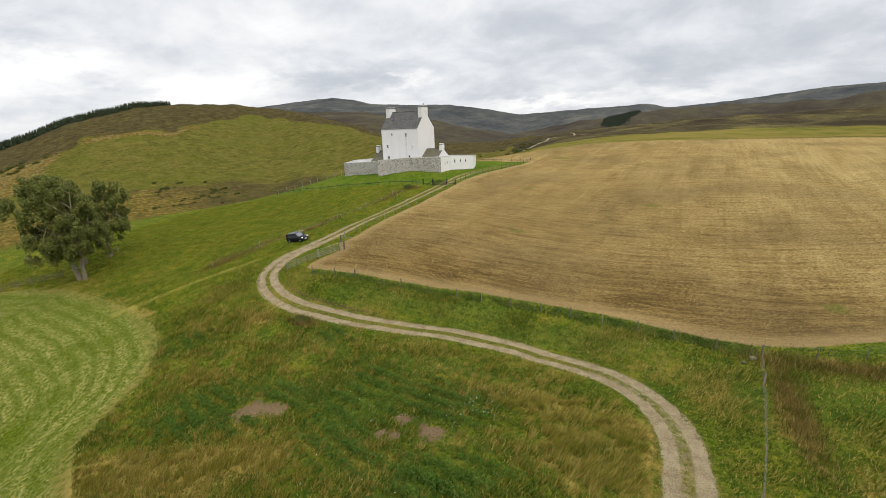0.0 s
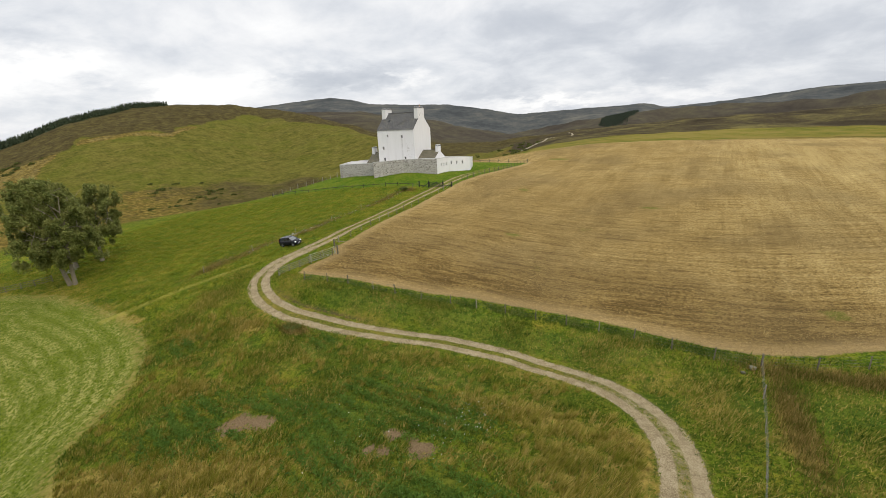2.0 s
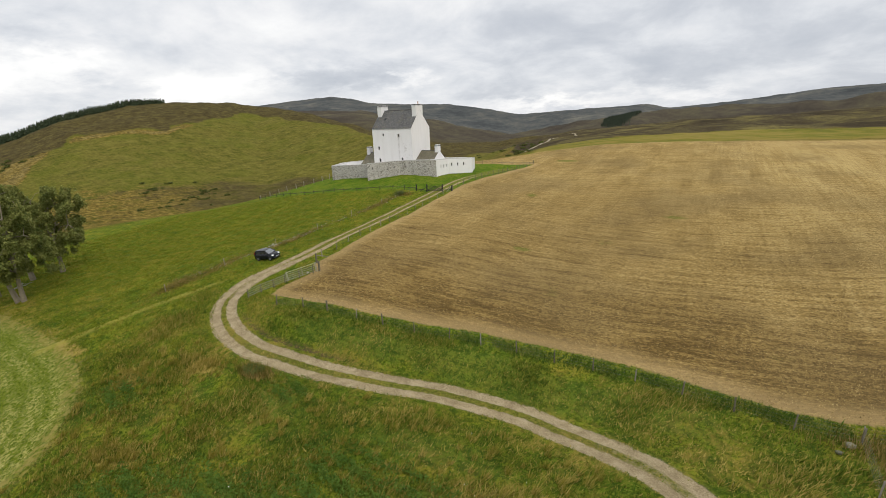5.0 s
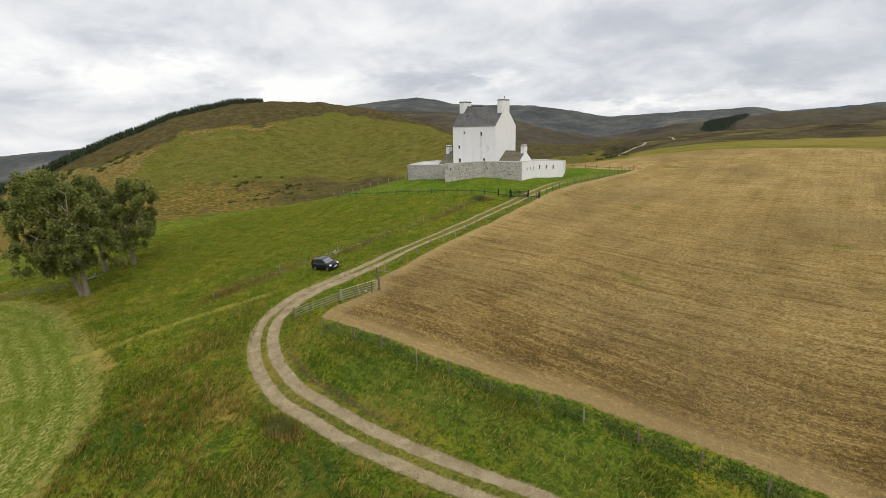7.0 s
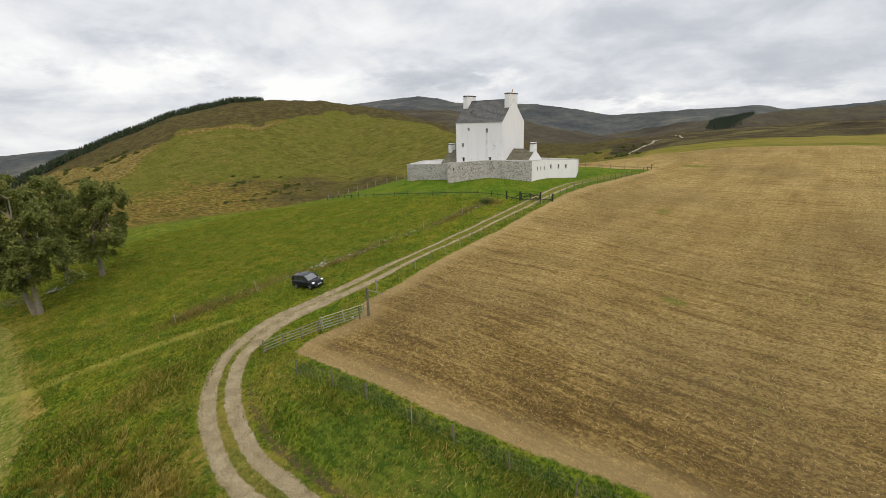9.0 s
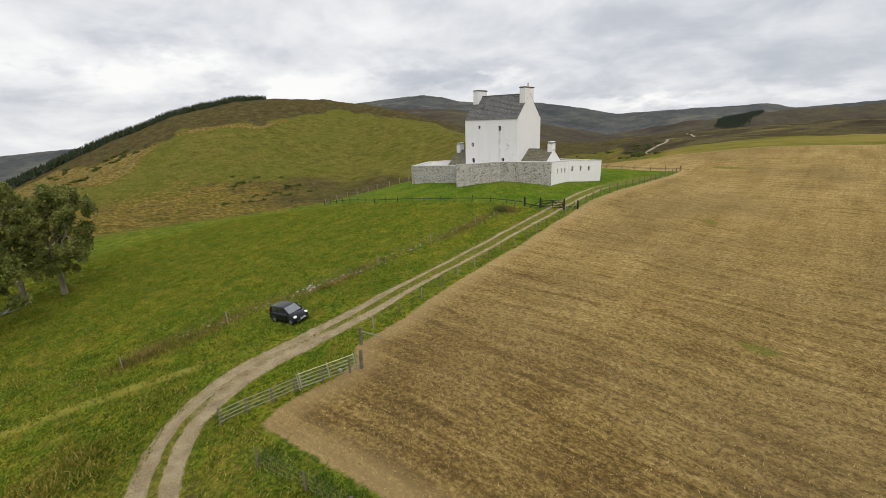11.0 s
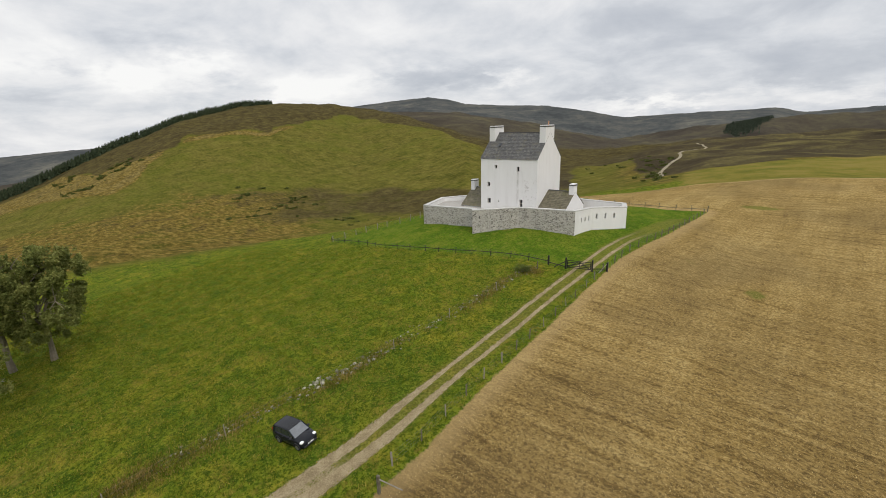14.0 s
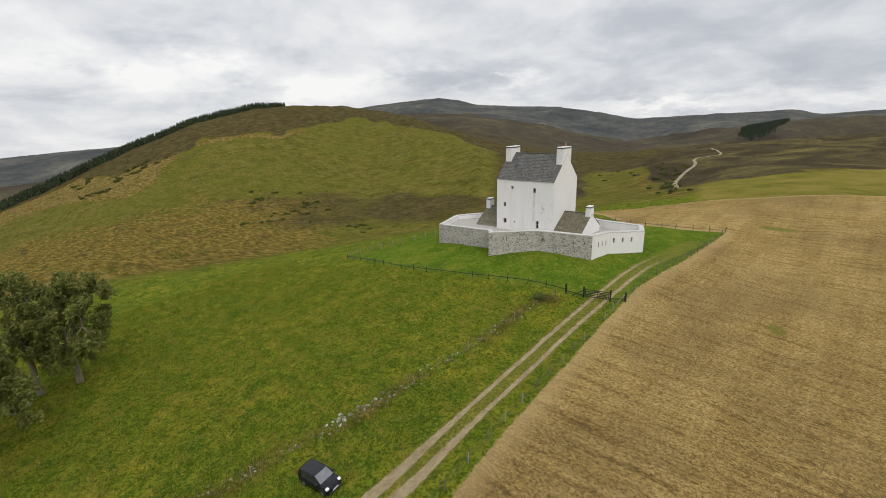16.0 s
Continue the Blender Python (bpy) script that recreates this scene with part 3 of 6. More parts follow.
def inside(x, y, loop):
    """Signed distance from a closed outline, positive inside."""
    line = np.vstack([loop, loop[:1]])
    d = np.abs(off_line(x, y, line))
    odd = np.zeros(x.shape, bool)
    for (ax, ay), (bx, by) in zip(line, line[1:]):
        if ay != by:
            odd ^= ((ay > y) != (by > y)) & (x < (bx - ax) * (y - ay) / (by - ay) + ax)
    return np.where(odd, d, -d)


track_line, bank_line = catmull(TRACK, 1.5), catmull(BANK, 1.5)
field_line, meadow_line, lawn_line, reseeded_line = np.array(FIELD), catmull(MEADOW, 3, True), np.array(LAWN), np.array(RESEEDED)


def ground(x, y):
    """Height of the ground, with the track cut into the slope and the bank beside it."""
    x, y = np.asarray(x, float), np.asarray(y, float)
    z = height(x, y)
    u = off_line(x, y, track_line[::2])
    a = np.abs(u)
    z = z - 0.10 * np.exp(-((a - 0.80) / 0.34) ** 2) + 0.03 * np.exp(-(a / 0.3) ** 2)
    z = z + 0.28 * np.exp(-((off_line(x, y, bank_line) / 0.75) ** 2))
    # the earth bank on the inner side of the bend
    bend = np.exp(-(((x - 27) / 16) ** 2)) * np.exp(-(((y + 70) / 5) ** 2))
    z = z + 0.9 * bend * smooth(1.9, 3.6, u) * (1 - smooth(5, 11, u)) 
    return z


# drifts of ripe grass and of nettle-green growth round the bend: place and half widths
RIPE = [(22, -96, 3, 1.8), (27, -94, 4, 2.2), (32, -92.5, 4, 1.6), (38, -91, 4, 1.6), (57, -84.5, 2.4, 2.6), (60, -82, 1.2, 4), (21, -75.6, 3, 1.0), (16, -78.6, 3, 1.2), (2, -77, 3, 1.0),
        (54, -80, 3, 1.2), (35, -97, 6, 3), (24, -84.5, 3, 1.0), (69.0, -74.5, 0.8, 6), (76, -66.6, 6, 0.8)]
LUSH = [(46, -82.5, 5, 2.5), (42, -86.5, 4, 2), (30, -88.5, 3, 1.8), (36, -84.5, 3, 1.4), (51, -89, 4, 2.5), (73, -72, 3, 4), (66, -72, 2, 4), (31, -77.5, 4, 1.6), (45, -77, 6, 1.4), (43, -66.8, 9, 2.2), (30, -68.2, 6, 2.0), (56, -67.5, 6, 1.8)]

SCRAPES = [(33.0, -87.2, 1.2, 1.1), (35.4, -86.4, 1.4, 0.9), (45.9, -85.1, 1.0, 0.7), (48.5, -85.9, 1.2, 0.9), (45.8, -86.9, 1.1, 0.7)]  # bare earth
SPROUT = [(40, -41.7, 1.5, 0.8), (30, 35, 4, 1.5), (75, -57, 2.5, 0.9), (58, -20, 2, 1), (33, -12, 1.2, 1.5)]  # green weeds coming up in the stubble


def drifts(x, y, spots):
    return np.clip(sum(np.exp(-(((x - a) / c) ** 2) - ((y - b) / d) ** 2) for a, b, c, d in spots), 0, 1)


# ---- the ground: one sheet to the horizon ----
def ground_sheet():
    az = np.r_[np.arange(-98, 32, 0.18), np.arange(32, 262, 3.0)]
    rad = [0.0, 1.0]
    while rad[-1] < 4700:
        r = rad[-1]
        rad.append(r + (1.0 if r < 14 else 0.5 if r < 130 else 0.5 + (r - 130) * 0.016))
    rad = np.array(rad[1:])
    R, A = np.meshgrid(rad, np.radians(az), indexing="ij")
    x, y = HUB[0] + R * np.sin(A), HUB[1] + R * np.cos(A)
    x, y = np.r_[HUB[0], x.ravel()], np.r_[HUB[1], y.ravel()]
    near = np.hypot(x - HUB[0], y - HUB[1]) < 190
    z = height(x, y)
    z[near] = ground(x[near], y[near])
    n, m = len(rad), len(az)
    i, j = np.meshgrid(np.arange(n - 1), np.arange(m), indexing="ij")
    k = (j + 1) % m
    quads = np.stack([1 + i * m + j, 1 + i * m + k, 1 + (i + 1) * m + k, 1 + (i + 1) * m + j], -1).reshape(-1, 4)[:, ::-1]
    fan = np.array([[0, 1 + (q + 1) % m, 1 + q] for q in range(m)])[:, ::-1]
    me = bpy.data.meshes.new("ground")
    me.vertices.add(len(x)); me.vertices.foreach_set("co", np.stack([x, y, z], -1).ravel())
    loops = np.r_[fan.ravel(), quads.ravel()]
    me.loops.add(len(loops)); me.loops.foreach_set("vertex_index", loops.astype(np.int32))
    starts = np.r_[np.arange(len(fan)) * 3, len(fan) * 3 + np.arange(len(quads)) * 4]
    me.polygons.add(len(starts)); me.polygons.foreach_set("loop_start", starts.astype(np.int32))
    me.update(calc_edges=True)
    me.validate()
    me.polygons.foreach_set("use_smooth", np.ones(len(me.polygons), bool))

    def attribute(name, f, far):
        v = np.full(len(x), far, np.float32)
        v[near] = f(x[near], y[near])
        me.attributes.new(name, "FLOAT", "POINT").data.foreach_set("value", v)

    attribute("track", lambda a, b: np.clip(off_line(a, b, track_line), -9, 9), 9)
    attribute("bank", lambda a, b: np.clip(np.abs(off_line(a, b, bank_line)), 0, 9), 9)
    attribute("field", lambda a, b: np.clip(inside(a, b, field_line), -30, 30), -30)
    attribute("meadow", lambda a, b: np.clip(inside(a, b, meadow_line), -30, 30), -30)
    attribute("lawn", lambda a, b: np.clip(np.maximum(inside(a, b, lawn_line), inside(a, b, reseeded_line)), -20, 20), -20)
    # land cover further off: heather moor, tawny bent grass, gorse banks and the green glen
    bearing, dist = np.degrees(np.arctan2(x - HUB[0], y - HUB[1])), np.hypot(x - HUB[0], y - HUB[1])
    dist = sketched(dist, bearing)
    wob = waves(x, y, 60, 21)
    crown = np.interp(bearing, [-84, -78.5, -76.5, -73.4, -71.9, -68.6, -66.4, -65.3, -61.6, -57.3, -54.2, -50.5, -49, -43, -38, -30], [340, 330, 328, 300, 303, 300, 305, 311, 313, 308, 324, 345, 357, 366, 400, 385])
    moor = smooth(-4, 4, dist - crown + 2.5 * wob)
    upper = np.interp(bearing, [-66, -60, -52, -38], [247, 252, 253, 264])
    foot = smooth(219, 232, dist + 3 * wob) * (1 - smooth(-7, 6, dist - upper + 3 * wob)) * smooth(-68, -54, bearing)
    moor = np.maximum(moor, 0.66 * foot)
    moor = np.maximum(moor, smooth(-36, -30, bearing) * smooth(215, 240, dist + 6 * wob))
    glen = smooth(-24, -21.5, bearing + 0.5 * wob) * (1 - smooth(-17.4, -15.6, bearing + 0.5 * wob)) * (1 - smooth(330, 385, dist + 12 * wob))
    moor = moor * (1 - glen)
    brow = np.interp(bearing, [-16, -13, -10.5, -6.4, -1.9, 3, 12], [205, 196, 200, 212, 232, 254, 280])
    side = smooth(-17.5, -14, bearing + 0.8 * wob)
    moor = moor * (1 - side) + smooth(-7, 9, dist - brow + 5 * wob) * side
    moor = np.maximum(moor, smooth(560, 760, dist))
    beyond = dist + np.interp(bearing, [-110, -85, -74, -66, -58, -52, -45], [0, 25, 28, 38, 38, 10, 0])
    dry = 0.62 * smooth(170, 182, beyond) * (1 - smooth(242, 268, dist + 4 * wob)) * (1 - smooth(-58, -42, bearing))
    low = np.interp(bearing, [-80, -77.8, -75.9, -72.4, -70.6, -69, -66.8], [300, 290, 278, 270, 275, 289, 306])
    tan = smooth(-66, -68, bearing) * smooth(-5, 4, dist - low + 2 * wob) * (1 - smooth(-3, 5, dist - crown))
    dry = np.maximum(dry, 0.85 * tan)
    dry = np.maximum(dry, 0.95 * np.exp(-(((dist - crown + 3.5) / 3.2) ** 2)) * smooth(-67, -65, bearing) * (1 - smooth(-56, -53, bearing)))
    dry = np.maximum(dry, 0.5 * smooth(-24, -16, bearing) * smooth(158, 172, dist) * (1 - smooth(300, 380, dist)))
    verge = smooth(-15, -10, bearing) * smooth(146, 152, dist) * (1 - smooth(-8, 6, dist - brow))
    me.attributes.new("verge", "FLOAT", "POINT").data.foreach_set("value", verge.astype(np.float32))
    dry = np.maximum(dry, 0.42 * smooth(700, 500, dist) * smooth(-16, -8, bearing) * smooth(290, 330, dist) * smooth(0.3, 0.9, waves(x, y, 55, 77)))
    dirt = drifts(x, y, SCRAPES)
    for name, spots in (("ripe", RIPE), ("lush", LUSH), ("sprout", SPROUT)):
        me.attributes.new(name, "FLOAT", "POINT").data.foreach_set("value", drifts(x, y, spots).astype(np.float32))
    me.attributes.new("dirt", "FLOAT", "POINT").data.foreach_set("value", dirt.astype(np.float32))
    me.attributes.new("far", "FLOAT", "POINT").data.foreach_set("value", beyond.astype(np.float32))
    for name, v in (("moor", moor), ("dry", dry)):
        v = np.where(near, v * smooth(140, 165, beyond), v)
        me.attributes.new(name, "FLOAT", "POINT").data.foreach_set("value", v.astype(np.float32))
    ob = new("ground", me)
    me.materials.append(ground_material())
    return tagged(ob, "rolling green pasture, stubble and heather moor", "ground", kind="structure")


ground_sheet()

# ---- building blocks ----
def part(name, bm, material, parent=None, label=""):
    """Links a bmesh as one mesh object under a thing or a part."""
    bmesh.ops.recalc_face_normals(bm, faces=bm.faces)
    me = bpy.data.meshes.new(name)
    bm.to_mesh(me)
    bm.free()
    me.materials.append(material)
    ob = new(name, me)
    if parent:
        ob.parent = parent
        ob.matrix_parent_inverse = parent.matrix_basis.inverted()
    return tagged(ob, label)


def thing(name, m, label, category, group=""):
    ob = new(name)
    ob.empty_display_size = 0.3
    ob.matrix_basis = m
    return tagged(ob, label, category, group)


def local_part(name, bm, material, parent, label="", m=None):
    """A part built in its parent's own axes."""
    ob = part(name, bm, material, None, label)
    ob.parent = parent
    if m is not None:
        ob.matrix_basis = m
    return ob


def quad(bm, *points):
    bm.faces.new([bm.verts.new(p) for p in points])


def box(bm, x0, x1, y0, y1, z0, z1, m=None):
    v = [bm.verts.new((x, y, z)) for x in (x0, x1) for y in (y0, y1) for z in (z0, z1)]
    if m is not None:
        for w in v:
            w.co = m @ w.co
    for f in ((0, 1, 3, 2), (4, 6, 7, 5), (0, 4, 5, 1), (2, 3, 7, 6), (0, 2, 6, 4), (1, 5, 7, 3)):
        bm.faces.new([v[i] for i in f])
    return v


def soft_box(bm, x0, x1, y0, y1, z0, z1, r=0.03, m=None):
    b = bmesh.new()
    box(b, x0, x1, y0, y1, z0, z1)
    bmesh.ops.bevel(b, geom=b.edges[:], offset=r, segments=1, affect="EDGES", profile=0.5)
    merge(bm, b, m)


def merge(bm, other, m=None):
    """Adds another bmesh to this one."""
    table = {v: bm.verts.new(m @ v.co if m is not None else v.co) for v in other.verts}
    for f in other.faces:
        bm.faces.new([table[v] for v in f.verts])
    other.free()


def tube(bm, points, radii, sides=6, cap=True):
    """A tapered tube along points."""
    rings, up = [], Vector((0.31, 0.17, 0.93)).normalized()
    pts = [Vector(p) for p in points]
    for k, p in enumerate(pts):
        d = (pts[min(k + 1, len(pts) - 1)] - pts[max(k - 1, 0)]).normalized()
        a = d.cross(up if abs(d.dot(up)) < 0.95 else Vector((1, 0, 0))).normalized()
        b = d.cross(a)
        rings.append([bm.verts.new(p + (a * math.cos(t) + b * math.sin(t)) * radii[k]) for t in (2 * math.pi * i / sides for i in range(sides))])
    for r, s in zip(rings, rings[1:]):
        for i in range(sides):
            bm.faces.new((r[i], r[(i + 1) % sides], s[(i + 1) % sides], s[i]))
    if cap:
        bm.faces.new(rings[-1])
        bm.faces.new(rings[0][::-1])


def pierced(bm, a, b, z0, z1, holes, deep, top=None):
    """A wall face from a to b (x, y), its foot z0 and top z1 (or top[0], top[1] at its ends), with holes (u0, u1, v0, v1 in metres
    along it and above z = 0), each with reveals that run deep metres inwards (to the left of the way from a to b)."""
    a, b = Vector((*a, 0)), Vector((*b, 0))
    d = b - a
    n = Vector((-d.y, d.x, 0)).normalized() * deep
    length = d.length
    d.normalize()
    us = sorted({0.0, length, *(u for h in holes for u in h[:2])})
    vs = sorted({0.0, 1.0, *((v - z0) / (z1 - z0) for h in holes for v in h[2:])})
    at = lambda u, v: a + d * u + Vector((0, 0, z0 + v * ((z1 if top is None else top[0] + (top[1] - top[0]) * u / length) - z0)))
    for u0, u1 in zip(us, us[1:]):
        for v0, v1 in zip(vs, vs[1:]):
            um, vm = (u0 + u1) / 2, (v0 + v1) / 2
            if any(h[0] < um < h[1] and h[2] < z0 + vm * (z1 - z0) < h[3] for h in holes):
                continue
            quad(bm, at(u0, v0), at(u1, v0), at(u1, v1), at(u0, v1))
    for h in holes:
        c = [at(u, (v - z0) / (z1 - z0)) for u, v in ((h[0], h[2]), (h[1], h[2]), (h[1], h[3]), (h[0], h[3]))]
        for p, q in zip(c, c[1:] + c[:1]):
            quad(bm, p, q, q + n, p + n)


def cloud(name, tris, material, label, category, uv=None, kind="stuff", parent=None):
    """One mesh of loose triangles, given as an array n x 3 x 3."""
    n = len(tris)
    me = bpy.data.meshes.new(name)
    me.vertices.add(3 * n); me.vertices.foreach_set("co", np.asarray(tris, np.float32).ravel())
    me.loops.add(3 * n); me.loops.foreach_set("vertex_index", np.arange(3 * n, dtype=np.int32))
    me.polygons.add(n); me.polygons.foreach_set("loop_start", np.arange(0, 3 * n, 3, dtype=np.int32))
    me.update(calc_edges=True)
    me.materials.append(material)
    ob = new(name, me)
    if parent:
        ob.parent = parent
        return ob
    return tagged(ob, label, category, kind=kind)


# ---- the castle ----
def limewash_material():
    m = Mat("limewash", 0.9, 0, 0.2)
    stain = m.noise(0.5, 6, 0.6, stretch=(1.6, 1.6, 0.35))
    base = m.ramp(stain, (0.28, (0.66, 0.645, 0.625)), (0.44, (0.71, 0.70, 0.685)), (0.7, (0.74, 0.73, 0.715)))
    spot = m.step(0.60, 0.70, m.noise(1.7, 6, 0.7, 0.5))
    base = m.mix(m.math("MULTIPLY", spot, 0.12), base, (0.50, 0.48, 0.45))
    m.color(base).bump(m.noise(9, 5, 0.7), 0.25, 0.03)
    return m.m


def harl_material():
    """Limewash with the weathered grey streak and patch of the tower's front."""
    m = Mat("weathered_limewash", 0.9, 0, 0.2)
    sep = node(m.t, "ShaderNodeSeparateXYZ")
    m.put(m.pos, sep.inputs[0])
    x, z = sep.outputs[0], sep.outputs[2]
    stain = m.noise(0.5, 6, 0.6, stretch=(1.6, 1.6, 0.35))
    base = m.ramp(stain, (0.28, (0.68, 0.665, 0.645)), (0.44, (0.73, 0.72, 0.705)), (0.7, (0.76, 0.75, 0.735)))
    run = m.math("MULTIPLY", m.step(0.35, 0.05, m.math("ABSOLUTE", m.math("ADD", x, 3.72))), m.math("MULTIPLY", m.step(10.0, 9.6, z), m.step(3.0, 6.5, z)))
    run = m.math("MULTIPLY", run, m.step(0.35, 0.6, m.noise(2.2, 5, 0.7, stretch=(1, 1, 0.3))))
    patch = m.math("MULTIPLY", m.step(2.3, 0.6, m.math("ABSOLUTE", m.math("ADD", x, 1.3))), m.math("MULTIPLY", m.step(9.3, 8.0, z), m.step(3.6, 6.0, z)))
    patch = m.math("MULTIPLY", patch, m.step(0.52, 0.64, m.noise(1.3, 7, 0.72, 0.6)))
    base = m.mix(m.math("MULTIPLY", run, 0.6), base, (0.36, 0.34, 0.31))
    base = m.mix(m.math("MULTIPLY", patch, 0.55), base, (0.40, 0.37, 0.34))
    m.color(base).bump(m.noise(9, 5, 0.7), 0.25, 0.03)
    return m.m


def rubble_material():
    m = Mat("rubble_stone", 0.92, 0, 0.2)
    at = node(m.t, "ShaderNodeMapping")
    at.inputs["Scale"].default_value = (1, 1, 1.75)
    m.put(m.pos, at.inputs["Vector"])
    cell = m.cells(3.3, at.outputs[0], out="Color")
    tone = node(m.t, "ShaderNodeSeparateColor")
    m.put(cell, tone.inputs[0])
    gap = m.cells(3.3, at.outputs[0], "DISTANCE_TO_EDGE")
    stone = m.ramp(tone.outputs[0], (0.05, (0.13, 0.115, 0.10)), (0.4, (0.34, 0.315, 0.275)), (0.95, (0.56, 0.53, 0.48)))
    stone = m.mix(m.step(0.35, 0.7, m.noise(5, 5, 0.7), (0.0, 0.4)), stone, (0.20, 0.19, 0.17))
    lime = m.math("MULTIPLY", m.step(0.42, 0.62, m.noise(0.45, 6, 0.65)), 0.35)
    col = m.mix(m.math("MAXIMUM", m.step(0.11, 0.03, gap), lime), stone, (0.56, 0.53, 0.475))
    m.color(col).bump(m.math("ADD", m.step(0.0, 0.12, gap), m.math("MULTIPLY", m.noise(8, 4), 0.5)), 0.7, 0.06)
    return m.m


def slate_material(name, a, b, c, moss):
    m = Mat(name, 0.75, 0, 0.35)
    br = node(m.t, "ShaderNodeTexBrick", Scale=1.0)
    br.inputs["Brick Width"].default_value, br.inputs["Row Height"].default_value = 0.36, 0.33
    br.inputs["Mortar Size"].default_value, br.inputs["Bias"].default_value = 0.012, 0.0
    br.inputs["Color1"].default_value, br.inputs["Color2"].default_value, br.inputs["Mortar"].default_value = (0, 0, 0, 1), (1, 1, 1, 1), (0.2, 0.2, 0.2, 1)
    sep = node(m.t, "ShaderNodeSeparateXYZ")
    m.put(m.pos, sep.inputs[0])
    xy = node(m.t, "ShaderNodeCombineXYZ")
    m.put(sep.outputs[0], xy.inputs[0]); m.put(m.math("MULTIPLY", sep.outputs[2], 1.38), xy.inputs[1])
    m.put(xy.outputs[0], br.inputs["Vector"])
    f = m.math("ADD", m.math("MULTIPLY", br.outputs["Color"], 0.22), m.math("MULTIPLY", m.noise(1.6, 7, 0.78), 0.88))
    col = m.ramp(f, (0.28, a), (0.55, b), (0.85, c))
    col = m.mix(m.math("MULTIPLY", m.step(0.52, 0.68, m.noise(0.6, 6, 0.7)), 0.7), col, moss)
    m.color(col).bump(m.math("ADD", br.outputs["Fac"], m.noise(6, 4)), 0.4, 0.03)
    return m.m


limewash, harl, rubble = limewash_material(), harl_material(), rubble_material()
slate = slate_material("slate", (0.050, 0.050, 0.050), (0.098, 0.096, 0.092), (0.20, 0.19, 0.17), (0.14, 0.125, 0.085))
slabs = slate_material("stone_slabs", (0.075, 0.066, 0.043), (0.135, 0.120, 0.078), (0.22, 0.20, 0.14), (0.12, 0.112, 0.045))
lead = simple("dark_cope", (0.06, 0.057, 0.055), (0.10, 0.095, 0.09), 3)
cope_stone = simple("cope_stone", (0.40, 0.385, 0.36), (0.58, 0.565, 0.54), 1.2)
dark_pane = Mat("window_glass", 0.12, 0, 0.6)
dark_pane.color(dark_pane.mix(dark_pane.noise(2, 2), (0.015, 0.018, 0.022), (0.04, 0.045, 0.05)))
dark_pane = dark_pane.m
sash_wood = simple("sash_wood", (0.30, 0.26, 0.22), (0.42, 0.38, 0.33), 6)
clay = simple("clay_pot", (0.30, 0.16, 0.09), (0.42, 0.25, 0.15), 6)
void = simple("loophole_shade", (0.02, 0.02, 0.02), (0.045, 0.042, 0.04), 3)

TW, TD, EAVE, RIDGE, MID = 11.3, 9.3, 12.0, 16.35, 4.6  # the tower: width, depth, heights, line of its ridge


def courses(bm, x0, x1, y_eave, z_eave, y_top, z_top, step=0.33, lap=0.035):
    """One roof slope laid in courses, each a little proud of the one above."""
    run, rise = y_top - y_eave, z_top - z_eave
    n = max(3, int(math.hypot(run, rise) / step))
    nrm = Vector((0, -rise, run) if run > 0 else (0, rise, -run)).normalized()
    line = [Vector((0, y_eave, z_eave))]
    for k in range(n):
        line.append(Vector((0, y_eave + run * k / n, z_eave + rise * k / n)) + nrm * lap)
        line.append(Vector((0, y_eave + run * (k + 1) / n, z_eave + rise * (k + 1) / n)) + nrm * 0.004)
    a, b = [bm.verts.new((x0, p.y, p.z)) for p in line], [bm.verts.new((x1, p.y, p.z)) for p in line]
    for k in range(len(line) - 1):
        bm.faces.new((a[k], b[k], b[k + 1], a[k + 1]))


def window(parent, x, y, z0, z1, w, bars, face):
    """A small deep-set sash: a frame with a glazing bar, and panes."""
    f = bmesh.new()
    for a, b in ((x - w / 2, x - w / 2 + 0.07), (x + w / 2 - 0.07, x + w / 2)):
        box(f, a, b, y, y + 0.07, z0, z1)
    for k in range(bars + 2):
        z = z0 + (z1 - z0 - 0.06) * k / (bars + 1)
        box(f, x - w / 2 + 0.07, x + w / 2 - 0.07, y + 0.004, y + 0.06, z, z + 0.06)
    win = part("window", f, sash_wood, parent, "small deep-set sash window")
    for k in range(bars + 1):
        a, b = z0 + (z1 - z0) * k / (bars + 1), z0 + (z1 - z0) * (k + 1) / (bars + 1)
        g = bmesh.new()
        box(g, x - w / 2 + 0.06, x + w / 2 - 0.06, y + 0.045, y + 0.055, a + 0.05, b)
        part("pane", g, dark_pane, win)
    return win


def chimney(parent, x0, x1, y0, y1, z0, z1, pots):
    c = bmesh.new()
    soft_box(c, x0, x1, y0, y1, z0, z1 - 0.3, 0.04)
    stack = part("chimney", c, limewash, parent, "whitewashed chimney stack")
    c = bmesh.new()
    soft_box(c, x0 - 0.09, x1 + 0.09, y0 - 0.09, y1 + 0.09, z1 - 0.3, z1 - 0.17, 0.03)
    part("cap", c, lead, stack, "dark stone cap")
    c = bmesh.new()
    soft_box(c, x0 + 0.02, x1 - 0.02, y0 + 0.02, y1 - 0.02, z1 - 0.17, z1 - 0.02, 0.04)
    part("chimney_top", c, limewash, stack, "limewashed top course")
    for px, py, h in pots:
        c = bmesh.new()
        tube(c, [(px, py, z1 - 0.02), (px, py, z1 + h * 0.85), (px, py, z1 + h)], [0.13, 0.10, 0.13], 8)
        part("chimney_pot", c, clay, stack, "clay chimney pot")


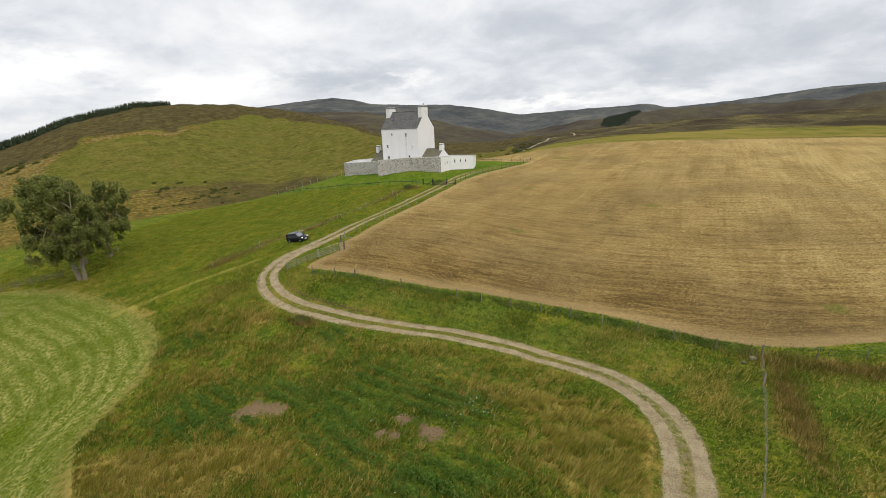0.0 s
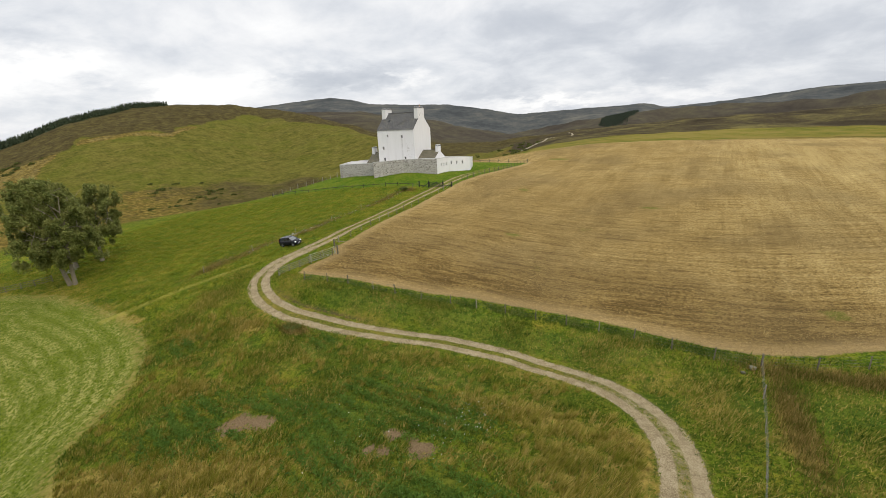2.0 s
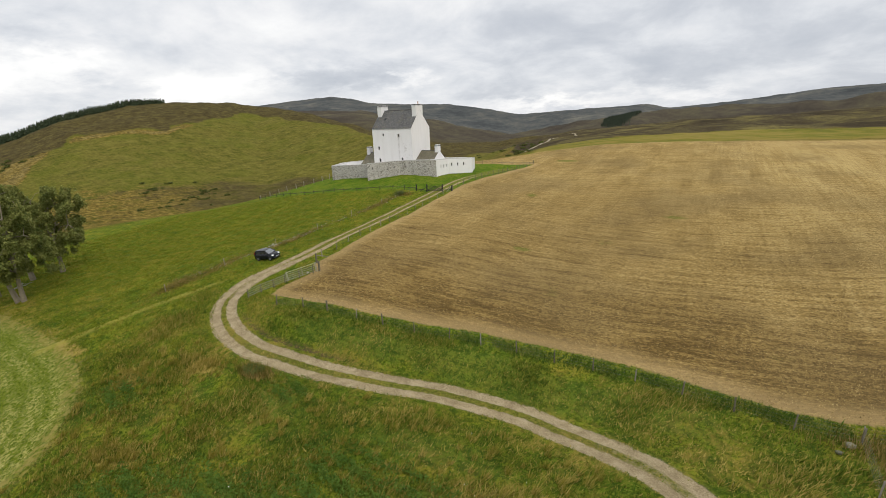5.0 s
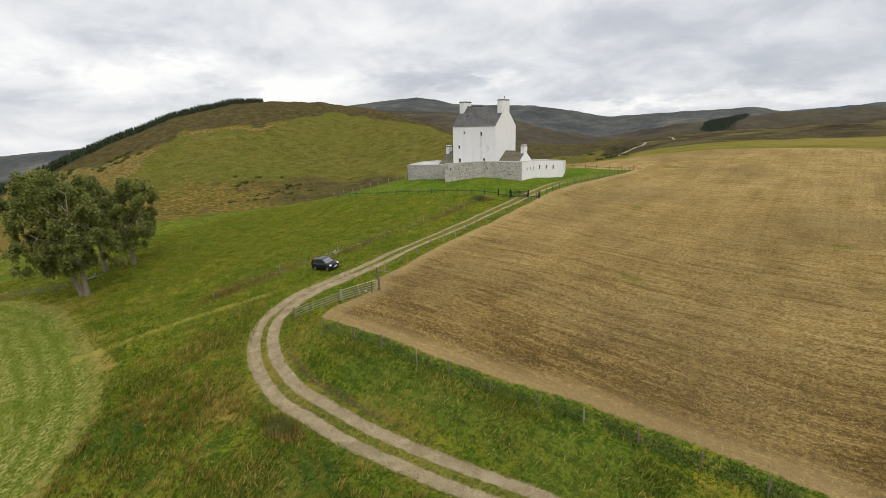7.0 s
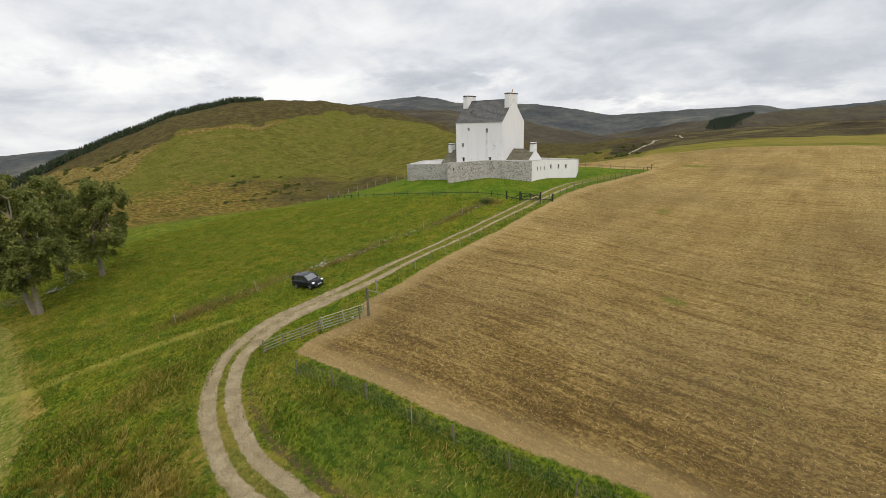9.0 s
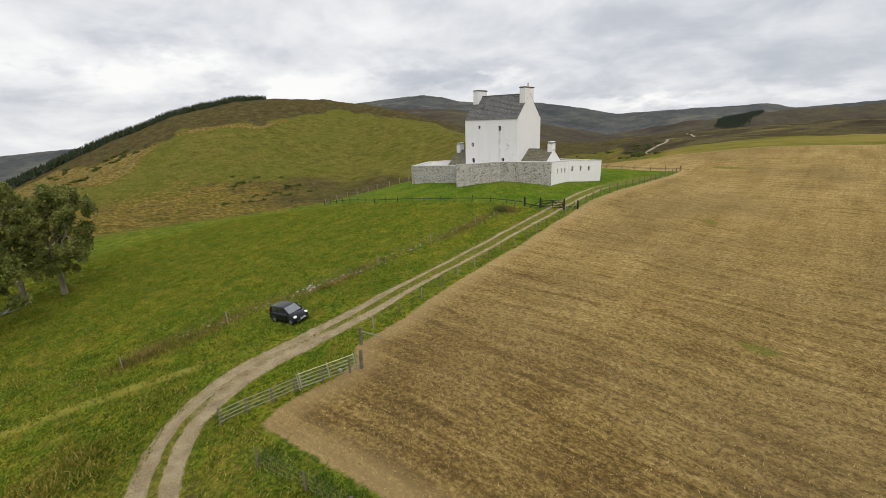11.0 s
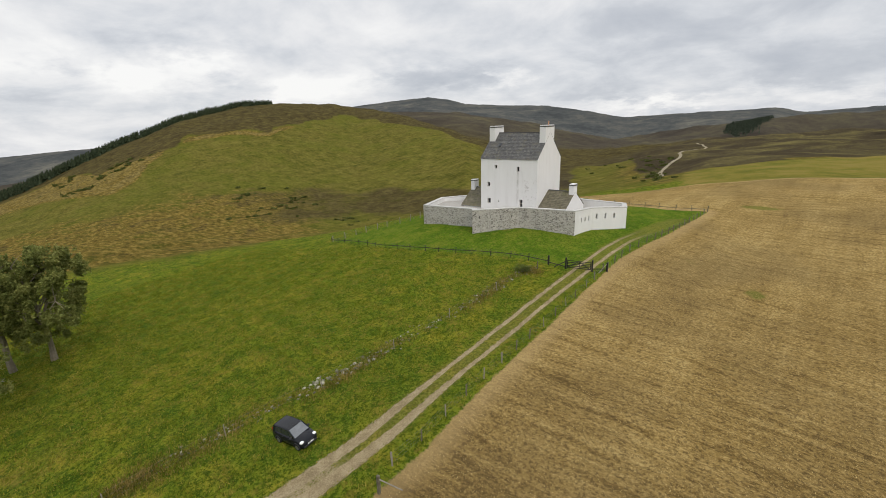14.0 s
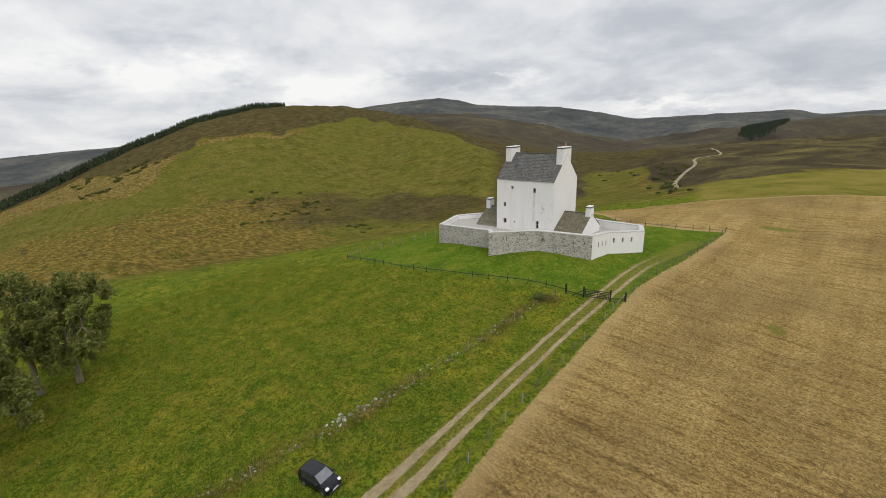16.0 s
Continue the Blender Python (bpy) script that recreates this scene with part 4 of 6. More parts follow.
def build_tower():
    t = thing("tower_house", pose(-TW / 2, MID, 0.8), "tall whitewashed tower house with grey slate roof", "castle")
    holes = [(h + TW - w / 2, h + TW + w / 2, a, b) for h, w, a, b in
             ((-8.1, 0.5, 10.25, 10.85), (-3.7, 0.55, 9.85, 10.7), (-9.65, 0.55, 6.95, 7.75), (-9.55, 0.7, 3.9, 4.8), (-7.5, 0.22, 4.2, 4.5), (-3.0, 0.6, 3.6, 5.0))]
    front = bmesh.new()
    pierced(front, (-TW, 0), (0, 0), 0.2, EAVE, holes, 0.4)
    part("wall", front, harl, t, "whitewashed front wall with grey weather stains")
    for u0, u1, v0, v1 in holes:
        window(t, (u0 + u1) / 2 - TW, 0.33, v0, v1, u1 - u0 + 0.04, 1 if v1 - v0 > 1 else 0, -1)
    for x in (0, -TW):
        s = 1 if x == 0 else -1
        g = bmesh.new()
        ys = [(0.002, 0.2), (TD, 0.2), (TD, EAVE - 0.08), (MID, RIDGE - 0.1), (0.002, EAVE - 0.08)]
        a = [g.verts.new((x, y, z)) for y, z in ys]
        b = [g.verts.new((x - s * 0.55, y, z)) for y, z in ys]
        g.faces.new(a); g.faces.new(b[::-1])
        for i in range(len(a)):
            g.faces.new((a[i], a[(i + 1) % len(a)], b[(i + 1) % len(b)], b[i]))
        part("gable", g, limewash, t, "whitewashed gable wall")
    bk = bmesh.new()
    quad(bk, (0, TD - 0.01, 0.2), (-TW, TD - 0.01, 0.2), (-TW, TD - 0.01, EAVE), (0, TD - 0.01, EAVE))
    part("wall", bk, limewash, t)
    r = bmesh.new()
    courses(r, -TW - 0.06, 0.03, -0.12, EAVE - 0.06, MID, RIDGE)
    part("roof", r, slate, t, "weathered grey slate roof slope")
    r = bmesh.new()
    courses(r, -TW - 0.06, 0.03, TD + 0.12, EAVE - 0.06, MID, RIDGE)
    part("roof", r, slate, t)
    r = bmesh.new()
    for k in range(11):
        soft_box(r, -TW + 0.6 + k * 0.93, -TW + 1.5 + k * 0.93, MID - 0.16, MID + 0.16, RIDGE - 0.1, RIDGE + 0.06, 0.03)
    part("ridge", r, lead, t, "stone ridge of the roof")
    r = bmesh.new()
    m = Matrix.Translation((-8.55, 2.2, EAVE + 2.2)) @ Matrix.Rotation(math.atan2(RIDGE - EAVE, MID), 4, "X")
    soft_box(r, -0.22, 0.22, -0.35, 0.35, 0.02, 0.14, 0.02, m)
    part("rooflight", r, dark_pane, t, "small rooflight in the slates")
    chimney(t, -1.15, 0.004, 2.75, 6.2, RIDGE - 3.0, 17.6, ((-0.55, 4.9, 0.6),))
    chimney(t, -TW - 0.004, -TW + 1.15, 2.95, 6.2, RIDGE - 3.0, 17.6, ())


def build_pavilion(x_in, x_out, base, eave, ridge, chim, label):
    """A one-storey wing against a gable of the tower."""
    t = thing("pavilion", pose((x_in + x_out) / 2, MID, base), label, "outbuilding", "pavilions beside the tower")
    y0, y1, s = 0.6, 8.6, 1 if x_out > x_in else -1
    g = bmesh.new()
    ys = [(y0, base - 0.4), (y1, base - 0.4), (y1, eave - 0.1), (MID + 0.02, ridge - 0.1), (MID - 0.02, ridge - 0.1), (y0, eave - 0.1)]
    a, b = [g.verts.new((x_out, *p)) for p in ys], [g.verts.new((x_out - s * 0.45, *p)) for p in ys]
    g.faces.new(a); g.faces.new(b[::-1])
    for i in range(len(a)):
        g.faces.new((a[i], a[(i + 1) % 6], b[(i + 1) % 6], b[i]))
    part("gable", g, limewash, t, "whitewashed gable wall")
    for y in (y0, y1 - 0.4):
        g = bmesh.new()
        box(g, min(x_in, x_out) + 0.01, max(x_in, x_out) - 0.46 if s > 0 else max(x_in, x_out) - 0.01, y, y + 0.4, base - 0.4, eave)
        part("wall", g, limewash, t)
    x0, x1 = (x_in + 0.01, x_out + 0.04) if s > 0 else (x_out - 0.04, x_in - 0.01)
    for ya in (y0 - 0.15, y1 + 0.15):
        g = bmesh.new()
        courses(g, x0, x1, ya, eave - 0.08, MID, ridge, 0.4)
        part("roof", g, slabs, t, "mossy stone-slab roof slope")
    g = bmesh.new()
    for k in range(4):
        soft_box(g, x0 + 0.1 + k * 1.15, x0 + 1.2 + k * 1.15, MID - 0.16, MID + 0.16, ridge - 0.1, ridge + 0.06, 0.03)
    part("ridge", g, lead, t)
    chimney(t, min(x_out, x_out - s * 0.9) + 0.003, max(x_out, x_out - s * 0.9) - 0.003, MID - 0.75, MID + 0.75, ridge - 0.8, chim, ())


# the star-shaped curtain wall: corners in order, counter-clockwise, with the height of the wall head
STAR = [(-20.2, -6.2, 3.45), (-8.3, -7.3, 4.0), (-6.1, -10.6, 4.5), (0.0, -6.2, 4.8), (9.0, -5.1, 4.9), (10.1, -0.9, 4.85), (14.0, 3.8, 4.55),
        (11.8, 10.8, 4.0), (4.0, 11.6, 4.0), (-5.6, 16.5, 4.0), (-14.5, 12.2, 4.0), (-19.5, 13.0, 3.6), (-19.3, 7.0, 3.6), (-22.8, 2.6, 3.5)]


def build_curtain_wall():
    t = thing("curtain_wall", pose(-5, 3, 1), "star-shaped curtain wall, bare rubble and whitewash, with gun loops", "castle wall")
    n, thick = len(STAR), 0.75
    pts = [Vector((x, y)) for x, y, _ in STAR]
    inner = []
    for i in range(n):
        a, b, c = pts[i - 1], pts[i], pts[(i + 1) % n]
        d, e = (b - a).normalized(), (c - b).normalized()
        p, q = Vector((-d.y, d.x)), Vector((-e.y, e.x))
        k = (p + q) / (1 + p.dot(q))
        inner.append(b + k * thick)
    for i in range(n):
        j = (i + 1) % n
        a, b, za, zb = pts[i], pts[j], STAR[i][2], STAR[j][2]
        foot = min(float(ground(a.x, a.y)), float(ground(b.x, b.y))) - 0.5
        length = (b - a).length
        holes, white = [], i >= 4
        base = (float(ground(a.x, a.y)) + float(ground(b.x, b.y))) / 2
        if i in (0, 2, 3):
            count = {0: 4, 2: 4, 3: 5}[i]
            holes = [(length * (k + 0.7) / (count + 0.4) - 0.06, length * (k + 0.7) / (count + 0.4) + 0.06, base + 1.95, base + 2.5) for k in range(count)]
        if i == 4:
            holes = [(u - 0.12, u + 0.12, base + 1.7, base + 2.45) for u in (1.6, 2.55, 3.5)]
        if i == 5:
            holes = [(u - 0.15, u + 0.15, base + 1.7, base + 2.45) for u in (0.8, 2.35, 3.9)]
        w = bmesh.new()
        pierced(w, a, b, foot, min(za, zb) - 0.001, holes, 0.5, (za, zb))
        wall = part("wall_face", w, limewash if white else rubble, t, "whitewashed wall face with gun loops" if white else "bare grey rubble wall face with lime traces")
        # near-black sheets set inside each loop paint the shade of its depth
        for h in holes:
            d = (b - a).normalized()
            nrm = Vector((-d.y, d.x))
            p, q = a + d * (h[0] - 0.02) + nrm * 0.35, a + d * (h[1] + 0.02) + nrm * 0.35
            g = bmesh.new()
            quad(g, (p.x, p.y, h[2] - 0.02), (q.x, q.y, h[2] - 0.02), (q.x, q.y, h[3] + 0.02), (p.x, p.y, h[3] + 0.02))
            quad(g, (p.x + nrm.x * 0.03, p.y + nrm.y * 0.03, h[2] - 0.02), (q.x + nrm.x * 0.03, q.y + nrm.y * 0.03, h[2] - 0.02),
                 (q.x + nrm.x * 0.03, q.y + nrm.y * 0.03, h[3] + 0.02), (p.x + nrm.x * 0.03, p.y + nrm.y * 0.03, h[3] + 0.02))
            part("gun_loop", g, void, wall, "dark sheet for the shade inside a gun loop")
        w = bmesh.new()
        ia, ib = inner[i], inner[j]
        quad(w, (ib.x, ib.y, foot), (ia.x, ia.y, foot), (ia.x, ia.y, za), (ib.x, ib.y, zb))
        part("inner_face", w, limewash, t, "whitewashed inner face")
        # cope stones along the head of the wall
        w = bmesh.new()
        steps = max(2, int(length / 1.1))
        rng = random.Random(i)
        for k in range(steps):
            f, g2 = k / steps, (k + 1) / steps
            lift = rng.uniform(0, 0.03)
            o = (b - a).normalized() * 0.015
            c4 = [a.lerp(b, f) + o, a.lerp(b, g2) - o, ia.lerp(ib, g2) - o, ia.lerp(ib, f) + o]
            mid = sum(c4, Vector((0, 0))) / 4
            c4 = [mid + (p - mid) * 1.06 for p in c4]
            z4 = [za + (zb - za) * v for v in (f, g2, g2, f)]
            lo = [w.verts.new((p.x, p.y, z - 0.02)) for p, z in zip(c4, z4)]
            hi = [w.verts.new((p.x, p.y, z + 0.09 + lift)) for p, z in zip(c4, z4)]
            w.faces.new(hi)
            for m in range(4):
                w.faces.new((lo[m], lo[(m + 1) % 4], hi[(m + 1) % 4], hi[m]))
        part("coping", w, cope_stone, t, "pale stone coping")
    # the gravelled court inside
    w = bmesh.new()
    w.faces.new([w.verts.new((p.x, p.y, 2.75)) for i, p in enumerate(inner)])
    ob = part("courtyard", w, simple("court_gravel", (0.30, 0.28, 0.25), (0.42, 0.40, 0.36), 5))
    tagged(ob, "pale gravel courtyard within the wall", "courtyard", kind="structure")


build_tower()
build_pavilion(0.0, 5.0, 1.2, 3.75, 6.4, 7.75, "low whitewashed wing with mossy slab roof beside the track")
build_pavilion(-TW, -16.2, 0.6, 3.0, 6.0, 7.5, "low whitewashed wing with mossy slab roof towards the glen")
build_curtain_wall()

# ---- the parked car ----
car_paint = simple("dark_car_paint", (0.010, 0.011, 0.014), (0.012, 0.013, 0.016), 2, 0.14, 0.0, 0.0, 0.25)
car_glass = simple("car_glass", (0.02, 0.024, 0.028), (0.035, 0.04, 0.045), 1, 0.06, 0.0, 0.0, 0.9)
# base colour lightened to stand in for sky reflected in the windscreen
screen_glass = simple("windscreen_glass", (0.13, 0.135, 0.14), (0.20, 0.205, 0.21), 2, 0.04, 0.4, 0.0, 0.9)
tyre_rubber = simple("tyre_rubber", (0.012, 0.012, 0.012), (0.02, 0.02, 0.02), 9, 0.85)
alloy = simple("wheel_alloy", (0.30, 0.30, 0.31), (0.42, 0.42, 0.43), 5, 0.35, 0.8)
lamp_lens = simple("lamp_lens", (0.78, 0.79, 0.80), (0.9, 0.9, 0.9), 5, 0.12, 0.0, 0.05, 0.7)
red_lens = simple("red_lens", (0.25, 0.01, 0.01), (0.35, 0.015, 0.015), 5, 0.15)
plate_white = simple("plate_white", (0.75, 0.75, 0.72), (0.82, 0.82, 0.8), 5, 0.4)
plate_black = simple("plate_black", (0.02, 0.02, 0.02), (0.03, 0.03, 0.03), 5, 0.5)
trim_black = simple("black_trim", (0.018, 0.018, 0.019), (0.03, 0.03, 0.031), 6, 0.6)


def loft(bm, sections):
    """Skins a row of equal rings, closed at both ends."""
    rings = [[bm.verts.new(p) for p in ring] for ring in sections]
    n = len(rings[0])
    for r, s in zip(rings, rings[1:]):
        for i in range(n):
            bm.faces.new((r[i], r[(i + 1) % n], s[(i + 1) % n], s[i]))
    bm.faces.new(rings[0][::-1]); bm.faces.new(rings[-1])


def build_car(m):
    """A small five-door hatchback; x ahead, y to its left, z up."""
    t = thing("car", m, "black five-door hatchback parked on the grass verge", "car")
    # the lower body, lofted from tail to nose: x, half width at sill, at waist, z of sill, waist and deck
    spec = [(-1.80, 0.70, 0.72, 0.36, 0.80, 0.95), (-1.74, 0.78, 0.80, 0.27, 0.82, 0.99), (-1.2, 0.80, 0.82, 0.22, 0.84, 1.00), (-0.3, 0.80, 0.82, 0.20, 0.82, 0.98),
            (0.5, 0.80, 0.82, 0.20, 0.80, 0.96), (1.0, 0.80, 0.81, 0.21, 0.78, 0.94), (1.45, 0.78, 0.79, 0.22, 0.70, 0.87), (1.72, 0.70, 0.70, 0.24, 0.60, 0.74), (1.83, 0.58, 0.56, 0.30, 0.50, 0.58)]
    b = bmesh.new()
    loft(b, [[(x, -ws, zs), (x, -ww, (zs + zw) / 2), (x, -ww, zw), (x, -ww + 0.09, zd), (x, 0, zd + 0.03), (x, ww - 0.09, zd), (x, ww, zw), (x, ww, (zs + zw) / 2), (x, ws, zs), (x, 0, zs - 0.02)]
             for x, ws, ww, zs, zw, zd in spec])
    bmesh.ops.recalc_face_normals(b, faces=b.faces)
    for f in b.faces:
        f.smooth = True
    local_part("body", b, car_paint, t, "glossy black bodywork")
    # cabin: glass all round between pillars, and the roof
    g = bmesh.new()
    A = [g.verts.new(p) for p in ((-1.74, -0.73, 0.97), (1.02, -0.73, 0.95), (1.02, 0.73, 0.95), (-1.74, 0.73, 0.97))]
    B = [g.verts.new(p) for p in ((-1.60, -0.61, 1.42), (0.34, -0.62, 1.47), (0.34, 0.62, 1.47), (-1.60, 0.61, 1.42))]
    g.faces.new(B)
    for i in range(4):
        g.faces.new((A[i], A[(i + 1) % 4], B[(i + 1) % 4], B[i]))
    local_part("cabin_glass", g, car_glass, t, "dark tinted glass")
    g = bmesh.new()
    quad(g, (1.005, -0.66, 0.975), (1.005, 0.66, 0.975), (0.375, 0.57, 1.45), (0.375, -0.57, 1.45))
    local_part("windscreen", g, screen_glass, t, "windscreen greyed pale in place of the mirrored sky")
    r = bmesh.new()
    loft(r, [[(x, -w, z - 0.05), (x, -w + 0.08, z), (x, 0, z + 0.02), (x, w - 0.08, z), (x, w, z - 0.05), (x, 0, z - 0.06)] for x, w, z in ((-1.66, 0.60, 1.42), (-1.5, 0.65, 1.48), (-0.9, 0.67, 1.53), (-0.1, 0.66, 1.53), (0.36, 0.63, 1.48))])
    local_part("roof", r, car_paint, t, "black roof panel")
    for s in (-1, 1):
        for x0, x1, xt0, xt1 in ((-1.74, -1.42, -1.60, -1.38), (-0.62, -0.5, -0.62, -0.52), (0.36, 0.44, 0.10, 0.16)):
            r = bmesh.new()
            quad(r, (x0, s * 0.736, 0.97), (x1, s * 0.736, 0.97), (xt1, s * 0.63, 1.45), (xt0, s * 0.63, 1.44))
            local_part("pillar", r, car_paint, t)
        r = bmesh.new()
        tube(r, [(1.04, s * 0.72, 0.95), (0.70, s * 0.68, 1.22), (0.34, s * 0.625, 1.47)], [0.035, 0.03, 0.03], 5)
        local_part("pillar", r, car_paint, t)
    for s in (-1, 1):
        for x in (-1.15, 1.15):
            w = bmesh.new()
            rot = Matrix.Translation((x, s * 0.74, 0.29)) @ Matrix.Rotation(math.pi / 2, 4, "X")
            bmesh.ops.create_cone(w, cap_ends=True, segments=20, radius1=0.29, radius2=0.29, depth=0.18, matrix=rot)
            bmesh.ops.bevel(w, geom=[e for e in w.edges if len(e.link_faces) == 2 and e.calc_face_angle(0) > 1], offset=0.03, segments=1, affect="EDGES")
            wheel = local_part("wheel", w, tyre_rubber, t, "road wheel")
            w = bmesh.new()
            rot = Matrix.Translation((x, s * 0.80, 0.29)) @ Matrix.Rotation(math.pi / 2, 4, "X")
            bmesh.ops.create_cone(w, cap_ends=True, segments=16, radius1=0.19, radius2=0.19, depth=0.08, matrix=rot)
            local_part("rim", w, alloy, wheel, "silver rim")
            w = bmesh.new()
            tube(w, [(x + 0.36 * math.cos(a), s * 0.815, 0.30 + 0.36 * math.sin(a)) for a in np.linspace(-0.1, math.pi + 0.1, 9)], [0.045] * 9, 5)
            local_part("wheel_arch", w, trim_black, t)
        l = bmesh.new()
        soft_box(l, 1.50, 1.76, s * 0.60 - 0.15, s * 0.60 + 0.15, 0.62, 0.82, 0.06)
        local_part("headlight", l, lamp_lens, t, "clear headlight")
        l = bmesh.new()
        soft_box(l, -1.80, -1.70, s * 0.66 - 0.07, s * 0.66 + 0.05, 0.85, 1.2, 0.03)
        local_part("tail_light", l, red_lens, t, "red tail light")
        l = bmesh.new()
        soft_box(l, 0.66, 0.82, s * 0.86 - 0.11, s * 0.86 + 0.11, 0.96, 1.10, 0.04)
        local_part("wing_mirror", l, trim_black, t)
        for x in (-0.55, 0.30):
            l = bmesh.new()
            soft_box(l, x, x + 0.15, s * 0.825 - 0.012, s * 0.825 + 0.012, 0.80, 0.83, 0.008)
            local_part("door_handle", l, trim_black, t)
    l = bmesh.new()
    soft_box(l, 1.70, 1.88, -0.62, 0.62, 0.26, 0.42, 0.05)
    soft_box(l, 1.74, 1.85, -0.28, 0.28, 0.56, 0.62, 0.02)
    local_part("bumper", l, trim_black, t, "black front bumper")
    l = bmesh.new()
    box(l, 1.872, 1.888, -0.26, 0.26, 0.42, 0.53)
    plate = local_part("number_plate", l, plate_white, t, "white number plate")
    for k in range(6):
        l = bmesh.new()
        y = -0.21 + k * 0.075 + (0.03 if k > 3 else 0)
        box(l, 1.889, 1.893, y, y + 0.045, 0.44, 0.51)
        local_part("plate_bar", l, plate_black, plate)


def on_ground(x, y, turn, lift=0.0):
    """A pose that stands on the slope and faces turn degrees from east."""
    a = radians(turn)
    z = float(ground(x, y))
    fx = np.array([math.cos(a), math.sin(a)])
    e = Vector((fx[0], fx[1], float(ground(x + fx[0], y + fx[1]) - ground(x - fx[0], y - fx[1])) / 2)).normalized()
    l = Vector((-fx[1], fx[0], float(ground(x - fx[1], y + fx[0]) - ground(x + fx[1], y - fx[0])) / 2)).normalized()
    u = e.cross(l).normalized()
    l = u.cross(e)
    m = Matrix((e, l, u)).transposed().to_4x4()
    m.translation = (x, y, z + lift)
    return m


build_car(on_ground(8.75, -55.35, 3) @ Matrix.Scale(0.92, 4))

# ---- trees ----
bark = simple("ash_bark", (0.15, 0.124, 0.086), (0.29, 0.248, 0.178), 3, 0.95, 0, 0.6)
dead_wood = simple("bleached_wood", (0.24, 0.21, 0.17), (0.36, 0.33, 0.28), 4, 0.9, 0, 0.4)


def leaf_material(name, a, b, c):
    m = Mat(name, 0.7, 0, 0.15)
    f = m.math("ADD", m.math("MULTIPLY", m.island(), 0.55), m.math("MULTIPLY", m.math("SUBTRACT", m.noise(0.55, 4, 0.65), 0.5), 1.9))
    m.color(m.ramp(m.math("ADD", f, 0.2), (0.0, a), (0.5, b), (1.0, c)))
    glow = node(m.t, "ShaderNodeBsdfTranslucent")
    m.t.links.new(m.b.inputs["Base Color"].links[0].from_socket, glow.inputs["Color"])
    both = node(m.t, "ShaderNodeMixShader")
    both.inputs[0].default_value = 0.4
    m.t.links.new(m.b.outputs[0], both.inputs[1]); m.t.links.new(glow.outputs[0], both.inputs[2])
    m.t.links.new(both.outputs[0], m.t.nodes["Material Output"].inputs["Surface"])
    return m.m


ash_leaf = leaf_material("ash_leaf", (0.088, 0.110, 0.028), (0.195, 0.216, 0.056), (0.36, 0.345, 0.11))
fir_leaf = leaf_material("spruce_needles", (0.036, 0.054, 0.028), (0.060, 0.080, 0.040), (0.096, 0.115, 0.056))
far_fir = leaf_material("pine_needles", (0.045, 0.060, 0.040), (0.066, 0.084, 0.055), (0.095, 0.112, 0.072))
bush_leaf = leaf_material("juniper_leaf", (0.060, 0.075, 0.018), (0.095, 0.11, 0.026), (0.14, 0.145, 0.036))


def leaves(rng, centres, spread, count, size):
    """Loose leaf triangles round the given twig ends."""
    c = np.repeat(centres, count, 0)
    n = len(c)
    at = c + rng.normal(0, 1, (n, 3)) * spread
    d1, d2 = rng.normal(0, 1, (n, 3)), rng.normal(0, 1, (n, 3))
    d1 /= np.linalg.norm(d1, axis=1)[:, None]
    d2 -= (d2 * d1).sum(1)[:, None] * d1
    d2 /= np.linalg.norm(d2, axis=1)[:, None]
    s = size * rng.uniform(0.6, 1.4, (n, 1))
    one = np.stack([at - d1 * s * 0.5, at + d1 * s * 0.5, at + d2 * s * 0.9], 1)
    two = np.stack([at + d1 * s * 0.5, at - d1 * s * 0.5, at - d2 * s * 0.9], 1)
    return np.concatenate([one, two])


